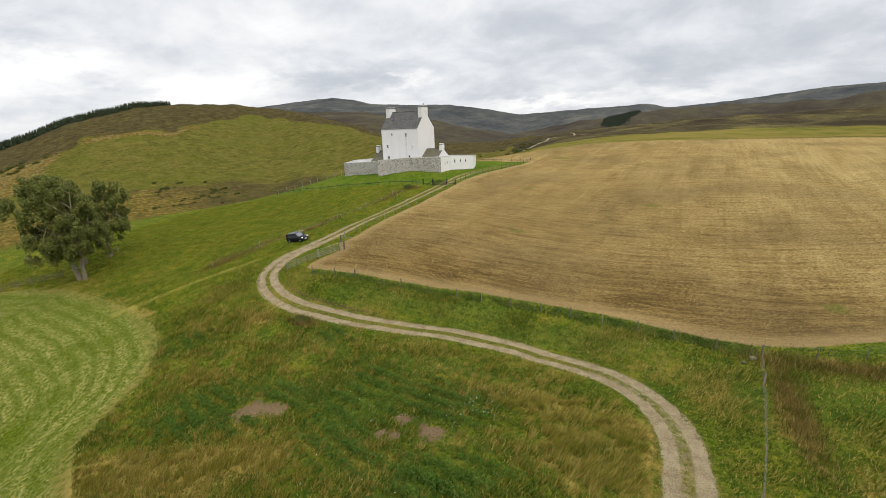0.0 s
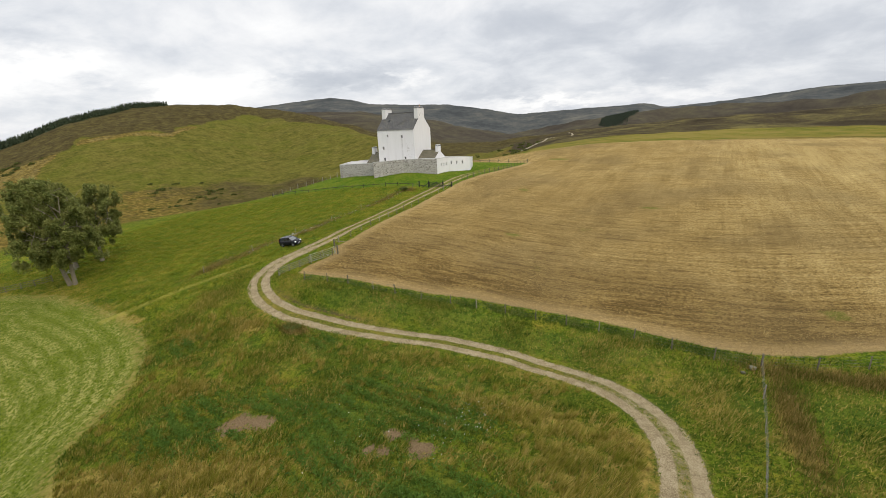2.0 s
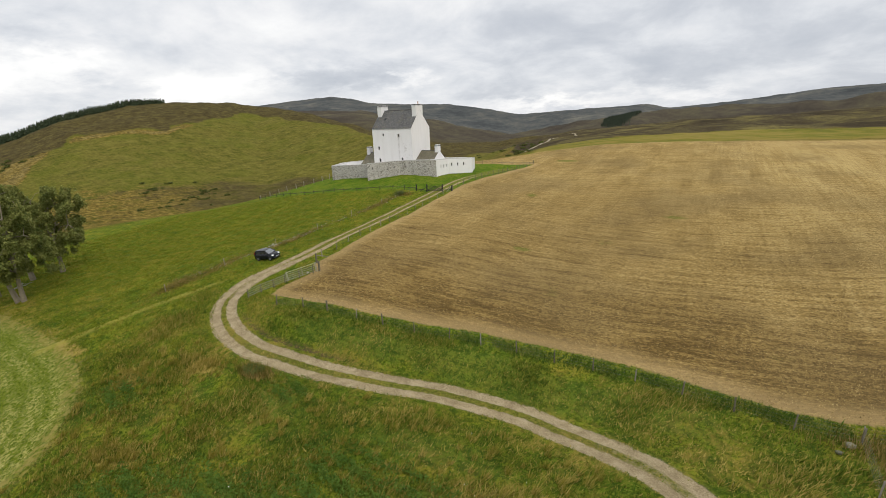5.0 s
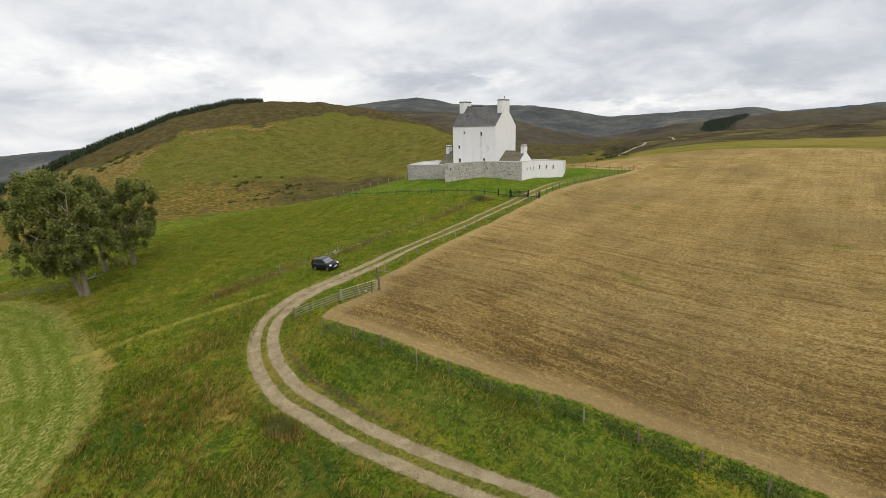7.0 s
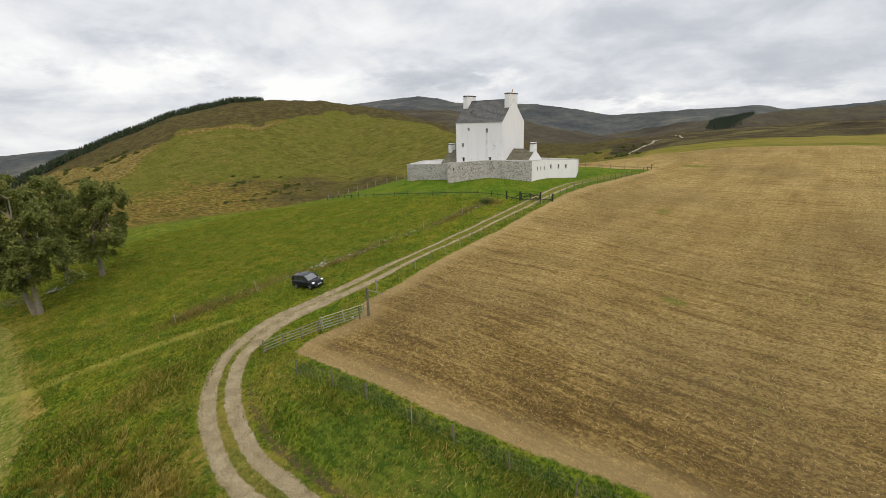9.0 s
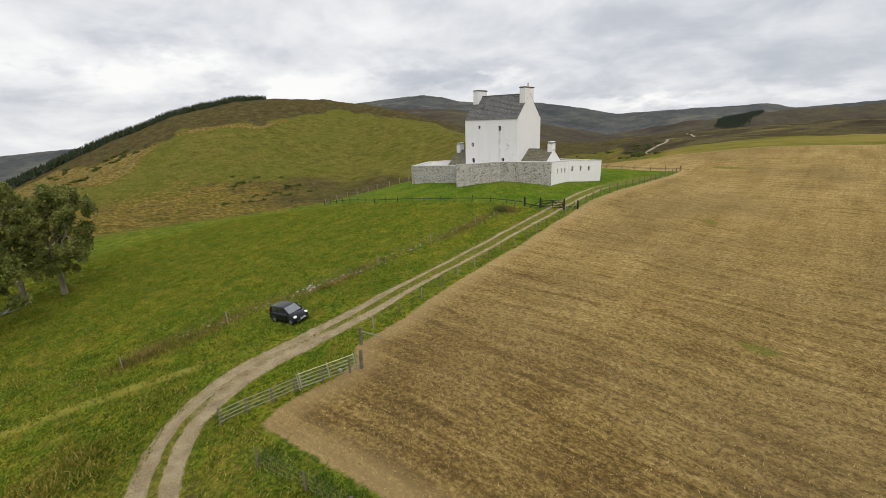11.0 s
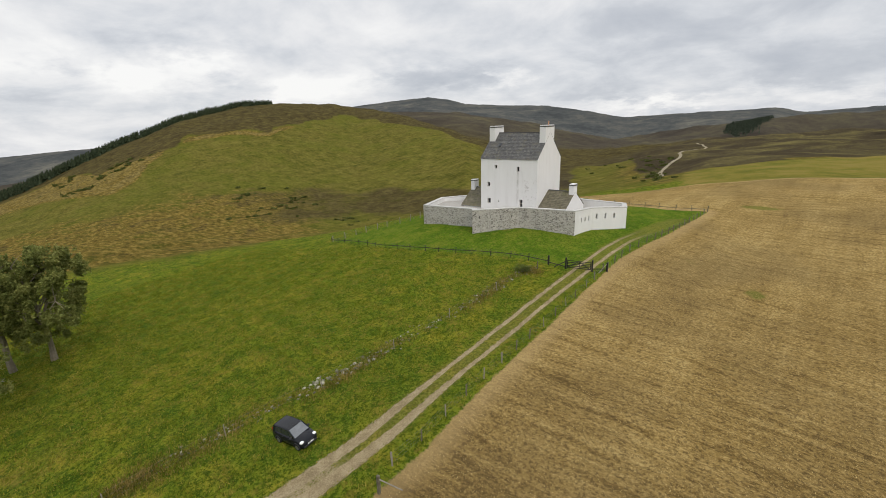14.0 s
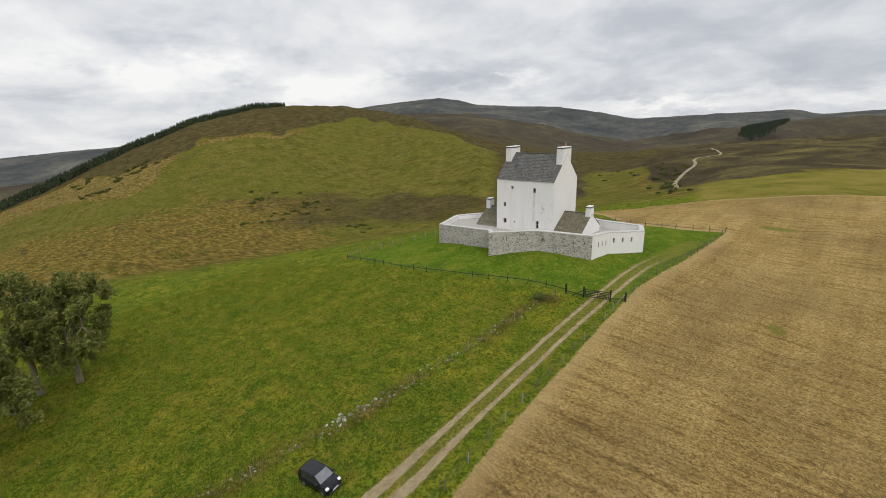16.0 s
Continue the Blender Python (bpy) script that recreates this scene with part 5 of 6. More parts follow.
def build_tree(x, y, tall, wide, stems, seed, label, lean=(0, 0), clear=0.22, clumps=60):
    """A broadleaf tree: forked stems, ascending limbs and drooping sprays of leaves, with gaps between them."""
    rng = np.random.RandomState(seed)
    z = float(ground(x, y)) - 0.15
    t = thing("tree", pose(x, y, z), label, "tree", "trees on the slope")
    wood = bmesh.new()
    spines = []
    for k in range(stems):
        a = 0.5 + math.pi * k + rng.uniform(-0.4, 0.4)
        fork = 0.13 * (stems > 1)
        p, d, pts = np.array([0.45 * np.cos(a), 0.45 * np.sin(a), 0.0]) * (stems > 1), np.array([0.4 * lean[0] + fork * np.cos(a), 0.4 * lean[1] + fork * np.sin(a), 1.0]), []
        for _ in range(8):
            pts.append(p)
            d = d + rng.normal(0, 0.06, 3)
            p = p + d / np.linalg.norm(d) * tall * 0.84 / 7
        r = 0.0195 * tall * (0.80 if stems > 1 else 1.0)
        tube(wood, pts, [r * 1.4, r * 1.05, r * 0.92, r * 0.8, r * 0.66, r * 0.5, r * 0.33, r * 0.15], 8)
        spines.append(np.array(pts))
    # limbs rise from the stems and end in the outer crown
    limbs = []
    for k in range(7 * stems + 4):
        s = spines[k % stems]
        f = rng.uniform(clear * 0.8, 0.72)
        base = np.array([np.interp(f * 7 / 0.84, range(8), s[:, c]) for c in range(3)])
        a = rng.uniform(0, 6.28)
        rise = rng.uniform(0.12, 0.30) * tall
        top = min(0.93 * tall, base[2] + rise)
        h = np.clip((top / tall - clear) / (1 - clear), 0.02, 0.98)
        reach = wide * np.sqrt(np.clip(1 - (2 * h - 0.8) ** 2 / 1.5, 0.1, 1)) * rng.uniform(0.55, 0.95)
        end = np.array([reach * np.cos(a) + lean[0] * top, reach * np.sin(a) + lean[1] * top, top])
        pts = [base, base + (end - base) * 0.3 + np.array([0, 0, 0.05 * tall]), base + (end - base) * 0.65 + np.array([0, 0, 0.04 * tall]) + rng.normal(0, 0.2, 3), end]
        r = 0.0075 * tall * (1.15 - f)
        tube(wood, pts, [r * 1.3, r, r * 0.6, 0.03], 5, False)
        limbs.append(np.array(pts))
    knots = np.concatenate([l[1:] for l in limbs] + [s[4:] for s in spines])
    # sprays gather in an uneven dome; whole pockets of it stay empty
    centres = []
    while len(centres) < clumps:
        a, h = rng.uniform(0, 6.28), rng.uniform(0, 1)
        lobe = 1 + 0.20 * np.sin(3 * a + seed + 4 * h) + 0.14 * np.sin(5 * a + 2 * seed - 5 * h)
        dome = np.sqrt(np.clip(1 - (2 * h - 0.80) ** 2 / 1.5, 0.05, 1))
        reach = wide * lobe * dome * rng.uniform(0.12, 1.0) ** 0.5
        zc = tall * (clear + (0.965 - clear) * h)
        c = np.array([reach * np.cos(a) + lean[0] * zc, reach * np.sin(a) + lean[1] * zc, zc])
        if waves(c[0] + c[2] * 0.8, c[1] - c[2] * 0.6, 2.8, seed + 40, 2) > 0.1:
            centres.append(c)
    centres = np.array(centres)
    for c in centres[::3]:
        a = knots[np.argmin(((knots - c) ** 2).sum(1) + 6.0 * (knots[:, 2] > c[2]))]
        mid = (a + c) / 2 + np.array([0, 0, 0.3]) + rng.normal(0, 0.15, 3)
        tube(wood, [a, mid, c], [0.045, 0.028, 0.012], 4, False)
    local_part("trunk", wood, bark, t, "grey-brown trunk and limbs")
    size = rng.uniform(0.5, 1.15, (len(centres), 1, 1))
    twigs = centres[:, None] + rng.normal(0, 1, (len(centres), 12, 3)) * np.array([0.40, 0.40, 0.26]) * size
    twigs = twigs.reshape(-1, 3)
    droop = np.repeat(twigs, 2, 0) - np.array([0, 0, 1]) * np.abs(rng.normal(0, 0.35, (len(twigs) * 2, 1)))
    tris = leaves(rng, np.concatenate([twigs, droop]), np.array([0.12, 0.12, 0.16]), 7, 0.175)
    cloud("crown", tris, ash_leaf, "", "", parent=t)

build_tree(-24.3, -70.6, 17.8, 5.3, 2, 11, "large broad ash tree with two grey stems", (-0.05, -0.10), 0.24, 295)
build_tree(-36.8, -64.2, 16.2, 3.4, 1, 23, "slender ash tree with an open crown", (-0.03, -0.03), 0.36, 95)
build_tree(-35.3, -60.5, 15.0, 4.3, 1, 31, "round-crowned ash tree with dense low branches", (0.03, 0.08), 0.23, 135)


def build_dead_branch():
    t = thing("dead_branch", pose(-34.6, -67.6, float(ground(-34.6, -67.6))), "bleached fallen branch lying under the trees", "dead wood")
    b = bmesh.new()
    rng = np.random.RandomState(4)
    for k in range(5):
        a = rng.uniform(-0.6, 1.2)
        p = [np.array([0, 0, 0.12])]
        for _ in range(5):
            a += rng.normal(0, 0.5)
            p.append(p[-1] + np.array([0.5 * np.cos(a), 0.5 * np.sin(a), rng.normal(0.06, 0.1)]))
        tube(b, p, [0.09, 0.08, 0.065, 0.05, 0.035, 0.02], 5)
    local_part("limb", b, dead_wood, t)


build_dead_branch()


# ---- fences and gates ----
post_wood = simple("weathered_post", (0.092, 0.080, 0.055), (0.20, 0.178, 0.128), 5, 0.95, 0, 0.5, 0.05)
pale_post = simple("silvered_post", (0.19, 0.165, 0.13), (0.32, 0.285, 0.23), 5, 0.95, 0, 0.4, 0.05)
tarred = simple("tarred_wood", (0.012, 0.011, 0.010), (0.028, 0.026, 0.024), 5, 0.7, 0, 0.3)
fence_wire = simple("fence_wire", (0.13, 0.125, 0.11), (0.21, 0.20, 0.18), 6, 0.7, 0.2, 0.1, 0.1)
galvanised = simple("galvanised_rail", (0.22, 0.225, 0.16), (0.34, 0.345, 0.25), 4, 0.6, 0.2)
yellowed = simple("yellowed_rail", (0.50, 0.48, 0.26), (0.64, 0.62, 0.38), 4, 0.6)
grey_rail = simple("greyed_rail", (0.16, 0.155, 0.115), (0.29, 0.28, 0.22), 5, 0.9, 0, 0.4, 0.05)


def post_mesh(tall, wide, seed):
    rng = random.Random(seed)
    b = bmesh.new()
    v = box(b, -wide / 2, wide / 2, -wide / 2, wide / 2, -0.35, tall)
    for w in v:
        if w.co.z > 0:
            w.co += Vector((rng.uniform(-0.04, 0.04), rng.uniform(-0.04, 0.04), rng.uniform(-0.03, 0.03)))
    bmesh.ops.bevel(b, geom=b.edges[:], offset=wide * 0.12, segments=1, affect="EDGES")
    me = bpy.data.meshes.new("post")
    b.to_mesh(me)
    b.free()
    return me


def build_fence(line, gap, tall, wide, material, label, wires=4, seed=0, pale=0.0, rail=None):
    pts = catmull(line, 0.25)
    along = np.r_[0, np.cumsum(np.hypot(*np.diff(pts, axis=0).T))]
    t = thing("fence", pose(pts[0][0], pts[0][1], float(ground(*pts[0]))), label, "fence", "post and wire fences")
    rng = random.Random(seed)
    kinds = [(post_mesh(tall * rng.uniform(0.92, 1.08), wide, seed + k), material if rng.random() >= pale else pale_post) for k in range(5)]
    for me, mat in kinds:
        me.materials.append(mat)
    n = max(1, int(along[-1] / gap))
    stand = []
    for k in range(n + 1):
        d = along[-1] * k / n + (rng.uniform(-0.25, 0.25) if 0 < k < n else 0)
        p = (np.interp(d, along, pts[:, 0]), np.interp(d, along, pts[:, 1]))
        z = float(ground(*p))
        stand.append((p[0], p[1], z))
        o = new("post", kinds[rng.randrange(5)][0])
        o.parent = t
        o.matrix_basis = pose(p[0] - pts[0][0], p[1] - pts[0][1], z - t.location.z, rng.uniform(-4, 4), rng.uniform(-4, 4), rng.uniform(0, 90))
    for w in range(wires):
        h = tall * (0.22 + 0.72 * w / max(1, wires - 1))
        b = bmesh.new()
        for p, q in zip(stand, stand[1:]):
            tube(b, [(p[0], p[1], p[2] + h), ((p[0] + q[0]) / 2, (p[1] + q[1]) / 2, (p[2] + q[2]) / 2 + h - 0.02), (q[0], q[1], q[2] + h)], [0.0045] * 3, 3, False)
        part("wire", b, fence_wire, t)
    if rail:
        for p, q in zip(stand, stand[1:]):
            for h in rail:
                b = bmesh.new()
                tube(b, [(p[0], p[1], p[2] + h), (q[0], q[1], q[2] + h)], [0.045, 0.045], 4)
                part("rail", b, material, t)
    return t


# along the stubble, by the track and below the bank
build_fence([(17.0, -15.3), (16.9, -22), (16.7, -34), (16.7, -44), (16.9, -50.5), (16.7, -53.6)], 2.6, 1.05, 0.075, post_wood, "thin post and wire fence between track and stubble", 4, 1, 0.5)
build_fence([(21.2, -66.1), (26.5, -65.5), (31, -65.3), (37, -64.7), (43, -64.0), (49, -63.8), (55, -64.1), (60, -65.4), (64.8, -66.6), (68.2, -66.9)], 3.1, 1.1, 0.09, post_wood, "post and wire fence along the foot of the stubble", 4, 2, 0.45)
build_fence([(68.2, -66.9), (73, -66.0), (78, -64), (100, -54)], 3.4, 1.1, 0.10, post_wood, "post and wire fence above the rushes", 4, 3)
build_fence([(68.2, -66.9), (67.6, -73), (66.8, -79.3), (66.0, -84), (64.6, -93)], 4.2, 1.15, 0.06, pale_post, "straight silvered post and wire fence beside the rushes", 5, 4, 1.0)
# round the castle lawn
build_fence([(10.3, -16.9), (5, -16.9), (-3, -17.8), (-14, -18.4), (-24, -17.3), (-38.6, -13.8)], 2.9, 0.95, 0.085, tarred, "dark post and rail fence across the castle lawn", 4, 5, 0, (0.55,))
build_fence([(-38.6, -13.5), (-35.5, -9.5), (-31, -6), (-27, -1.5), (-25.5, 2)], 2.1, 1.3, 0.12, pale_post, "weathered post fence climbing to the castle wall", 4, 6, 0.6)
build_fence([(17.4, -14.6), (17.7, -8), (19.7, 3), (21, 14), (22.1, 28.2)], 2.5, 1.1, 0.10, post_wood, "dark post and wire fence beside the castle lawn", 4, 7)
build_fence([(22.1, 28.2), (14.6, 25.2), (5, 23), (-8, 22)], 2.7, 1.1, 0.10, post_wood, "dark post and rail fence behind the castle lawn", 3, 8, 0, (0.5,))
build_fence([(-45, -78.5), (-40, -75.6), (-35.6, -73), (-31.5, -70.3)], 2.4, 1.2, 0.10, post_wood, "dark rail fence beside the trees", 2, 9, 0, (0.4, 0.75, 1.1))
build_fence([(1.4, -65.5), (2.2, -60), (3.6, -55), (4.4, -50.5), (5.5, -45), (6.5, -38.5), (7.4, -31), (8.4, -23), (9.6, -18.6)], 7.0, 1.05, 0.07, post_wood, "old post and wire fence along the ruined dyke", 3, 10, 0.3)


def build_gate(a, b, tall, bars, material, label, brace=True, post=0.16, extra=0.25, bar=0.085, top_rail=None):
    """A field gate between two posts."""
    (ax, ay), (bx, by) = a, b
    za, zb = float(ground(ax, ay)), float(ground(bx, by))
    t = thing("gate", pose(ax, ay, za), label, "gate", "field gates")
    d = Vector((bx - ax, by - ay, zb - za))
    span = d.length
    m = Matrix.Translation((ax, ay, za)) @ d.to_track_quat("X", "Z").to_matrix().to_4x4()
    for x in (0, span):
        p = bmesh.new()
        soft_box(p, x - post / 2, x + post / 2, -post / 2, post / 2, -0.5, tall + extra, 0.02, m)
        part("gate_post", p, material, t, "stout gate post")
    for k in range(bars):
        p = bmesh.new()
        z = 0.18 + (tall - 0.24) * k / (bars - 1)
        soft_box(p, post / 2 + 0.03, span - post / 2 - 0.03, -0.02, 0.02, z, z + bar, 0.008, m)
        part("bar", p, top_rail if top_rail and k == bars - 1 else material, t, "pale yellow top rail" if top_rail and k == bars - 1 else "")
    for x in (post / 2 + 0.06, span / 2, span - post / 2 - 0.14):
        p = bmesh.new()
        soft_box(p, x, x + 0.09, 0.02, 0.05, 0.14, tall + 0.06, 0.008, m)
        part("stile", p, material, t)
    if brace:
        for x0, x1 in ((0.2, span / 2), (span - 0.2, span / 2)):
            p = bmesh.new()
            pts = [m @ Vector((x0, -0.035, 0.2)), m @ Vector((x1, -0.035, tall))]
            tube(p, pts, [0.05, 0.05], 4)
            part("brace", p, material, t)
    return t


build_gate((12.7, -16.8), (15.9, -16.1), 1.15, 5, tarred, "black tarred timber gate standing shut across the track", True, 0.2, 0.35)


def build_wings():
    """Short stays and posts that end the lawn fence at the gate."""
    t = thing("gate_wing", pose(12.4, -16.9, float(ground(12.4, -16.9))), "black posts with sloping stays beside the castle gate", "fence")
    at = lambda x, y, h: (x, y, float(ground(x, y)) + h)
    for x, y, h in ((10.25, -16.75, 1.25), (17.45, -15.1, 1.2)):
        b = bmesh.new()
        z = float(ground(x, y))
        soft_box(b, x - 0.1, x + 0.1, y - 0.1, y + 0.1, z - 0.4, z + h, 0.02)
        part("post", b, tarred, t)
    for p, q in ((at(12.65, -16.7, 0.95), at(11.3, -17.2, 0.1)), (at(12.6, -16.8, 0.25), at(10.3, -16.8, 0.35)), (at(16.0, -15.95, 0.3), at(17.4, -15.15, 0.35))):
        b = bmesh.new()
        tube(b, [p, q], [0.06, 0.06], 4)
        part("stay", b, tarred, t)
    b = bmesh.new()
    tube(b, [at(17.4, -15.2, 1.0), at(16.8, -16.2, 0.05)], [0.05, 0.05], 4)
    part("stay", b, pale_post, t, "pale sloping stay")


build_wings()
# the field entrance: gate standing open along the fence, and the old rails
build_gate((18.0, -61.2), (19.6, -57.9), 1.2, 5, galvanised, "pale metal field gate standing open by the stubble", False, 0.06, 0.02, 0.03, yellowed)


def build_rails():
    t = thing("rail_fence", pose(16.0, -65.2, float(ground(16.0, -65.2))), "grey timber rail fence curving up to the field gate", "fence")
    run = [(16.1, -65.3), (16.7, -64.0), (17.3, -62.7), (17.8, -61.4), (18.6, -59.9), (19.4, -58.4)]
    stand = [(x, y, float(ground(x, y))) for x, y in run]
    for k, (x, y, z) in enumerate(stand):
        b = bmesh.new()
        soft_box(b, x - 0.055, x + 0.055, y - 0.055, y + 0.055, z - 0.4, z + 1.0 + 0.1 * (k in (0, 5)), 0.015)
        part("post", b, post_wood, t)
    for p, q in zip(stand, stand[1:]):
        for h in (0.22, 0.45, 0.68, 0.92):
            b = bmesh.new()
            tube(b, [(p[0], p[1] - 0.08, p[2] + h), (q[0], q[1] - 0.08, q[2] + h)], [0.035, 0.035], 4)
            part("rail", b, grey_rail, t, "silvered grey rail")
    for x, y in ((19.75, -57.7), (17.5, -55.6)):
        b = bmesh.new()
        z = float(ground(x, y))
        soft_box(b, x - 0.09, x + 0.09, y - 0.09, y + 0.09, z - 0.4, z + 1.3, 0.02)
        part("strainer_post", b, post_wood, t, "stout strainer post")
    b = bmesh.new()
    z = float(ground(17.5, -55.6))
    tube(b, [(17.5, -55.6, z + 1.05), (19.2, -55.3, z + 0.95)], [0.045, 0.04], 5)
    part("rail", b, pale_post, t)


build_rails()


# ---- the ruined dyke: mossy stones in a line ----
def stone_material():
    m = Mat("lichened_stone", 0.95, 0, 0.2)
    tone = m.ramp(m.random(), (0.0, (0.12, 0.115, 0.078)), (0.6, (0.225, 0.212, 0.150)), (1.0, (0.46, 0.435, 0.34)))
    tone = m.mix(m.math("MULTIPLY", m.step(0.5, 0.62, m.noise(3, 5, 0.7)), 0.7), tone, (0.075, 0.085, 0.025))
    m.color(tone).bump(m.noise(9, 5, 0.7), 0.6, 0.05)
    return m.m


def stone_mesh(seed):
    rng = np.random.RandomState(seed)
    b = bmesh.new()
    bmesh.ops.create_icosphere(b, subdivisions=1, radius=1.0)
    for v in b.verts:
        v.co = Vector(np.array(v.co) * rng.uniform(0.72, 1.12) * np.array([1.0, 0.8, 0.62]))
    me = bpy.data.meshes.new("stone")
    b.to_mesh(me)
    b.free()
    me.materials.append(lichened)
    return me


lichened = stone_material()
DYKE = catmull([(0.2, -66.5), (0.9, -63.5), (1.6, -59.5), (3.0, -54.5), (3.8, -50.0), (4.9, -45), (6.0, -38), (6.9, -31), (7.7, -23), (8.9, -18.8)], 0.2)


def build_dyke():
    t = thing("ruined_wall", pose(3.8, -50, float(ground(3.8, -50))), "tumbled drystone dyke, pale lichened stones sunk in grass", "stone wall")
    rng = np.random.RandomState(6)
    kinds = [stone_mesh(k) for k in range(8)]
    for k in range(290):
        f = rng.uniform(0.12, 1)
        if rng.rand() < 0.2:
            f = 0.40 + rng.normal(0, 0.055)
        p = DYKE[int(np.clip(f, 0, 0.999) * len(DYKE))] + rng.normal(0, 0.55, 2)
        s = rng.uniform(0.05, 0.19) * (1.4 if abs(f - 0.4) < 0.07 else 1)
        o = new("stone", kinds[rng.randint(8)])
        o.parent = t
        o.matrix_basis = Matrix.Translation((p[0] - 3.8, p[1] + 50, float(ground(*p)) - t.location.z + s * 0.02)) @ Euler(rng.uniform(-0.5, 0.5, 3)).to_matrix().to_4x4() @ Matrix.Rotation(rng.uniform(0, 6.28), 4, "Z") @ Matrix.Diagonal((s, s, s, 1))


build_dyke()


# ---- the far track over the moor ----
def build_far_track():
    line = catmull([(-3.5, 103), (-5, 112), (-9, 128), (-13.5, 165), (-17, 206), (-26, 250), (-29, 290), (-24, 333), (-33, 380), (-46, 431)], 3)
    d = np.gradient(line, axis=0)
    n = np.stack([-d[:, 1], d[:, 0]], -1) / np.hypot(*d.T)[:, None]
    v, f = [], []
    for p, q in zip(line, n):
        for s in (-0.95, -0.75, 0.75, 0.95):
            e = p + q * s
            v.append((e[0], e[1], float(height(*e)) + (0.22 if abs(s) < 0.8 else -0.5)))
    for k in range(len(line) - 1):
        for i in range(3):
            f.append((4 * k + i, 4 * k + i + 1, 4 * k + i + 5, 4 * k + i + 4))
    me = bpy.data.meshes.new("far_track")
    me.from_pydata(v, [], f)
    me.materials.append(simple("pale_gravel", (0.20, 0.165, 0.10), (0.31, 0.26, 0.17), 0.3))
    tagged(new("far_track", me), "pale gravel track winding over the moor", "track", kind="structure")


build_far_track()


# ---- woods, bushes ----
def conifers(rng, x, y, z, tall):
    """Ragged little spruces: tiers of drooping triangles."""
    out = []
    n = len(x)
    for tier in range(5):
        f0, f1 = tier / 5, (tier + 1.35) / 5
        for k in range(5):
            a = rng.uniform(0, 6.28, n)
            r = tall * 0.24 * (1 - f0) * rng.uniform(0.6, 1.25, n)
            lo, hi = z + tall * (f0 * 0.95 + rng.uniform(-0.04, 0.06, n)), z + tall * np.minimum(f1, 1.0)
            p = np.stack([x + r * np.cos(a - 0.65), y + r * np.sin(a - 0.65), lo], -1)
            q = np.stack([x + r * np.cos(a + 0.65), y + r * np.sin(a + 0.65), lo], -1)
            out.append(np.stack([p, q, np.stack([x, y, hi], -1)], 1))
    return np.concatenate(out)


def build_woods():
    rng = np.random.RandomState(2)
    n = 5400
    az = rng.uniform(-92, -56.8, n)
    r = hill_marks(az)[2] + rng.uniform(-22, 70, n) + np.interp(az, [-92, -75, -60, -56], [-10, -10, -5, 6])
    x, y = HUB[0] + r * np.sin(np.radians(az)), HUB[1] + r * np.cos(np.radians(az))
    cloud("plantation", conifers(rng, x, y, height(x, y) - 0.3, rng.uniform(6.0, 9.6, n) * np.interp(az, [-92, -75, -60, -56.8], [1.1, 1.05, 0.95, 0.75])), fir_leaf, "dark spruce plantation along the hill crest", "wood")
    n = 2400
    az = -5.2 + rng.uniform(-1, 1, n) * 2.1 * rng.uniform(0.3, 1, n)
    r = 1190 + (az + 5.2) * 40 + rng.normal(0, 45, n) * np.sqrt(np.clip(1 - ((az + 5.2) / 2.2) ** 2, 0.02, 1))
    x, y = HUB[0] + r * np.sin(np.radians(az)), HUB[1] + r * np.cos(np.radians(az))
    cloud("wood", conifers(rng, x, y, height(x, y) - 0.3, rng.uniform(5, 9, n)), far_fir, "far dark conifer wood on the mountain side", "wood")


def build_bushes():
    rng = np.random.RandomState(9)
    spots = []
    for az, r, n, da, dr in ((-60.5, 247, 9, 0.8, 3), (-59.5, 233, 7, 0.8, 2.5), (-54.5, 236, 9, 1.0, 2.5), (-48.7, 224, 9, 0.9, 2.5), (-57, 242, 10, 3.5, 5),
                             (-76.3, 311, 14, 0.7, 4), (-74.9, 286, 14, 0.7, 3), (-72.4, 296, 14, 0.9, 3), (-70.6, 300, 9, 1.0, 2.5), (-20, 300, 8, 3, 40), (-14.8, 245, 34, 1.0, 38)):
        for _ in range(n):
            a, d = az + rng.normal(0, da), r + rng.normal(0, dr)
            deep = float(deepened(d, a))
            spots.append((HUB[0] + deep * math.sin(radians(a)), HUB[1] + deep * math.cos(radians(a)), rng.uniform(0.3, 0.95) * deep / d))
    out = []
    for x, y, s in spots:
        c = np.array([[x, y, float(height(x, y)) + 0.25 * s]]) + rng.normal(0, 0.9, (7, 3)) * s * np.array([1, 1, 0.2])
        out.append(leaves(rng, c, np.array([0.5, 0.5, 0.3]) * s, 16, 0.5 * s))
    cloud("juniper_scrub", np.concatenate(out), bush_leaf, "dark juniper and gorse scrub scattered on the hillside", "bushes")


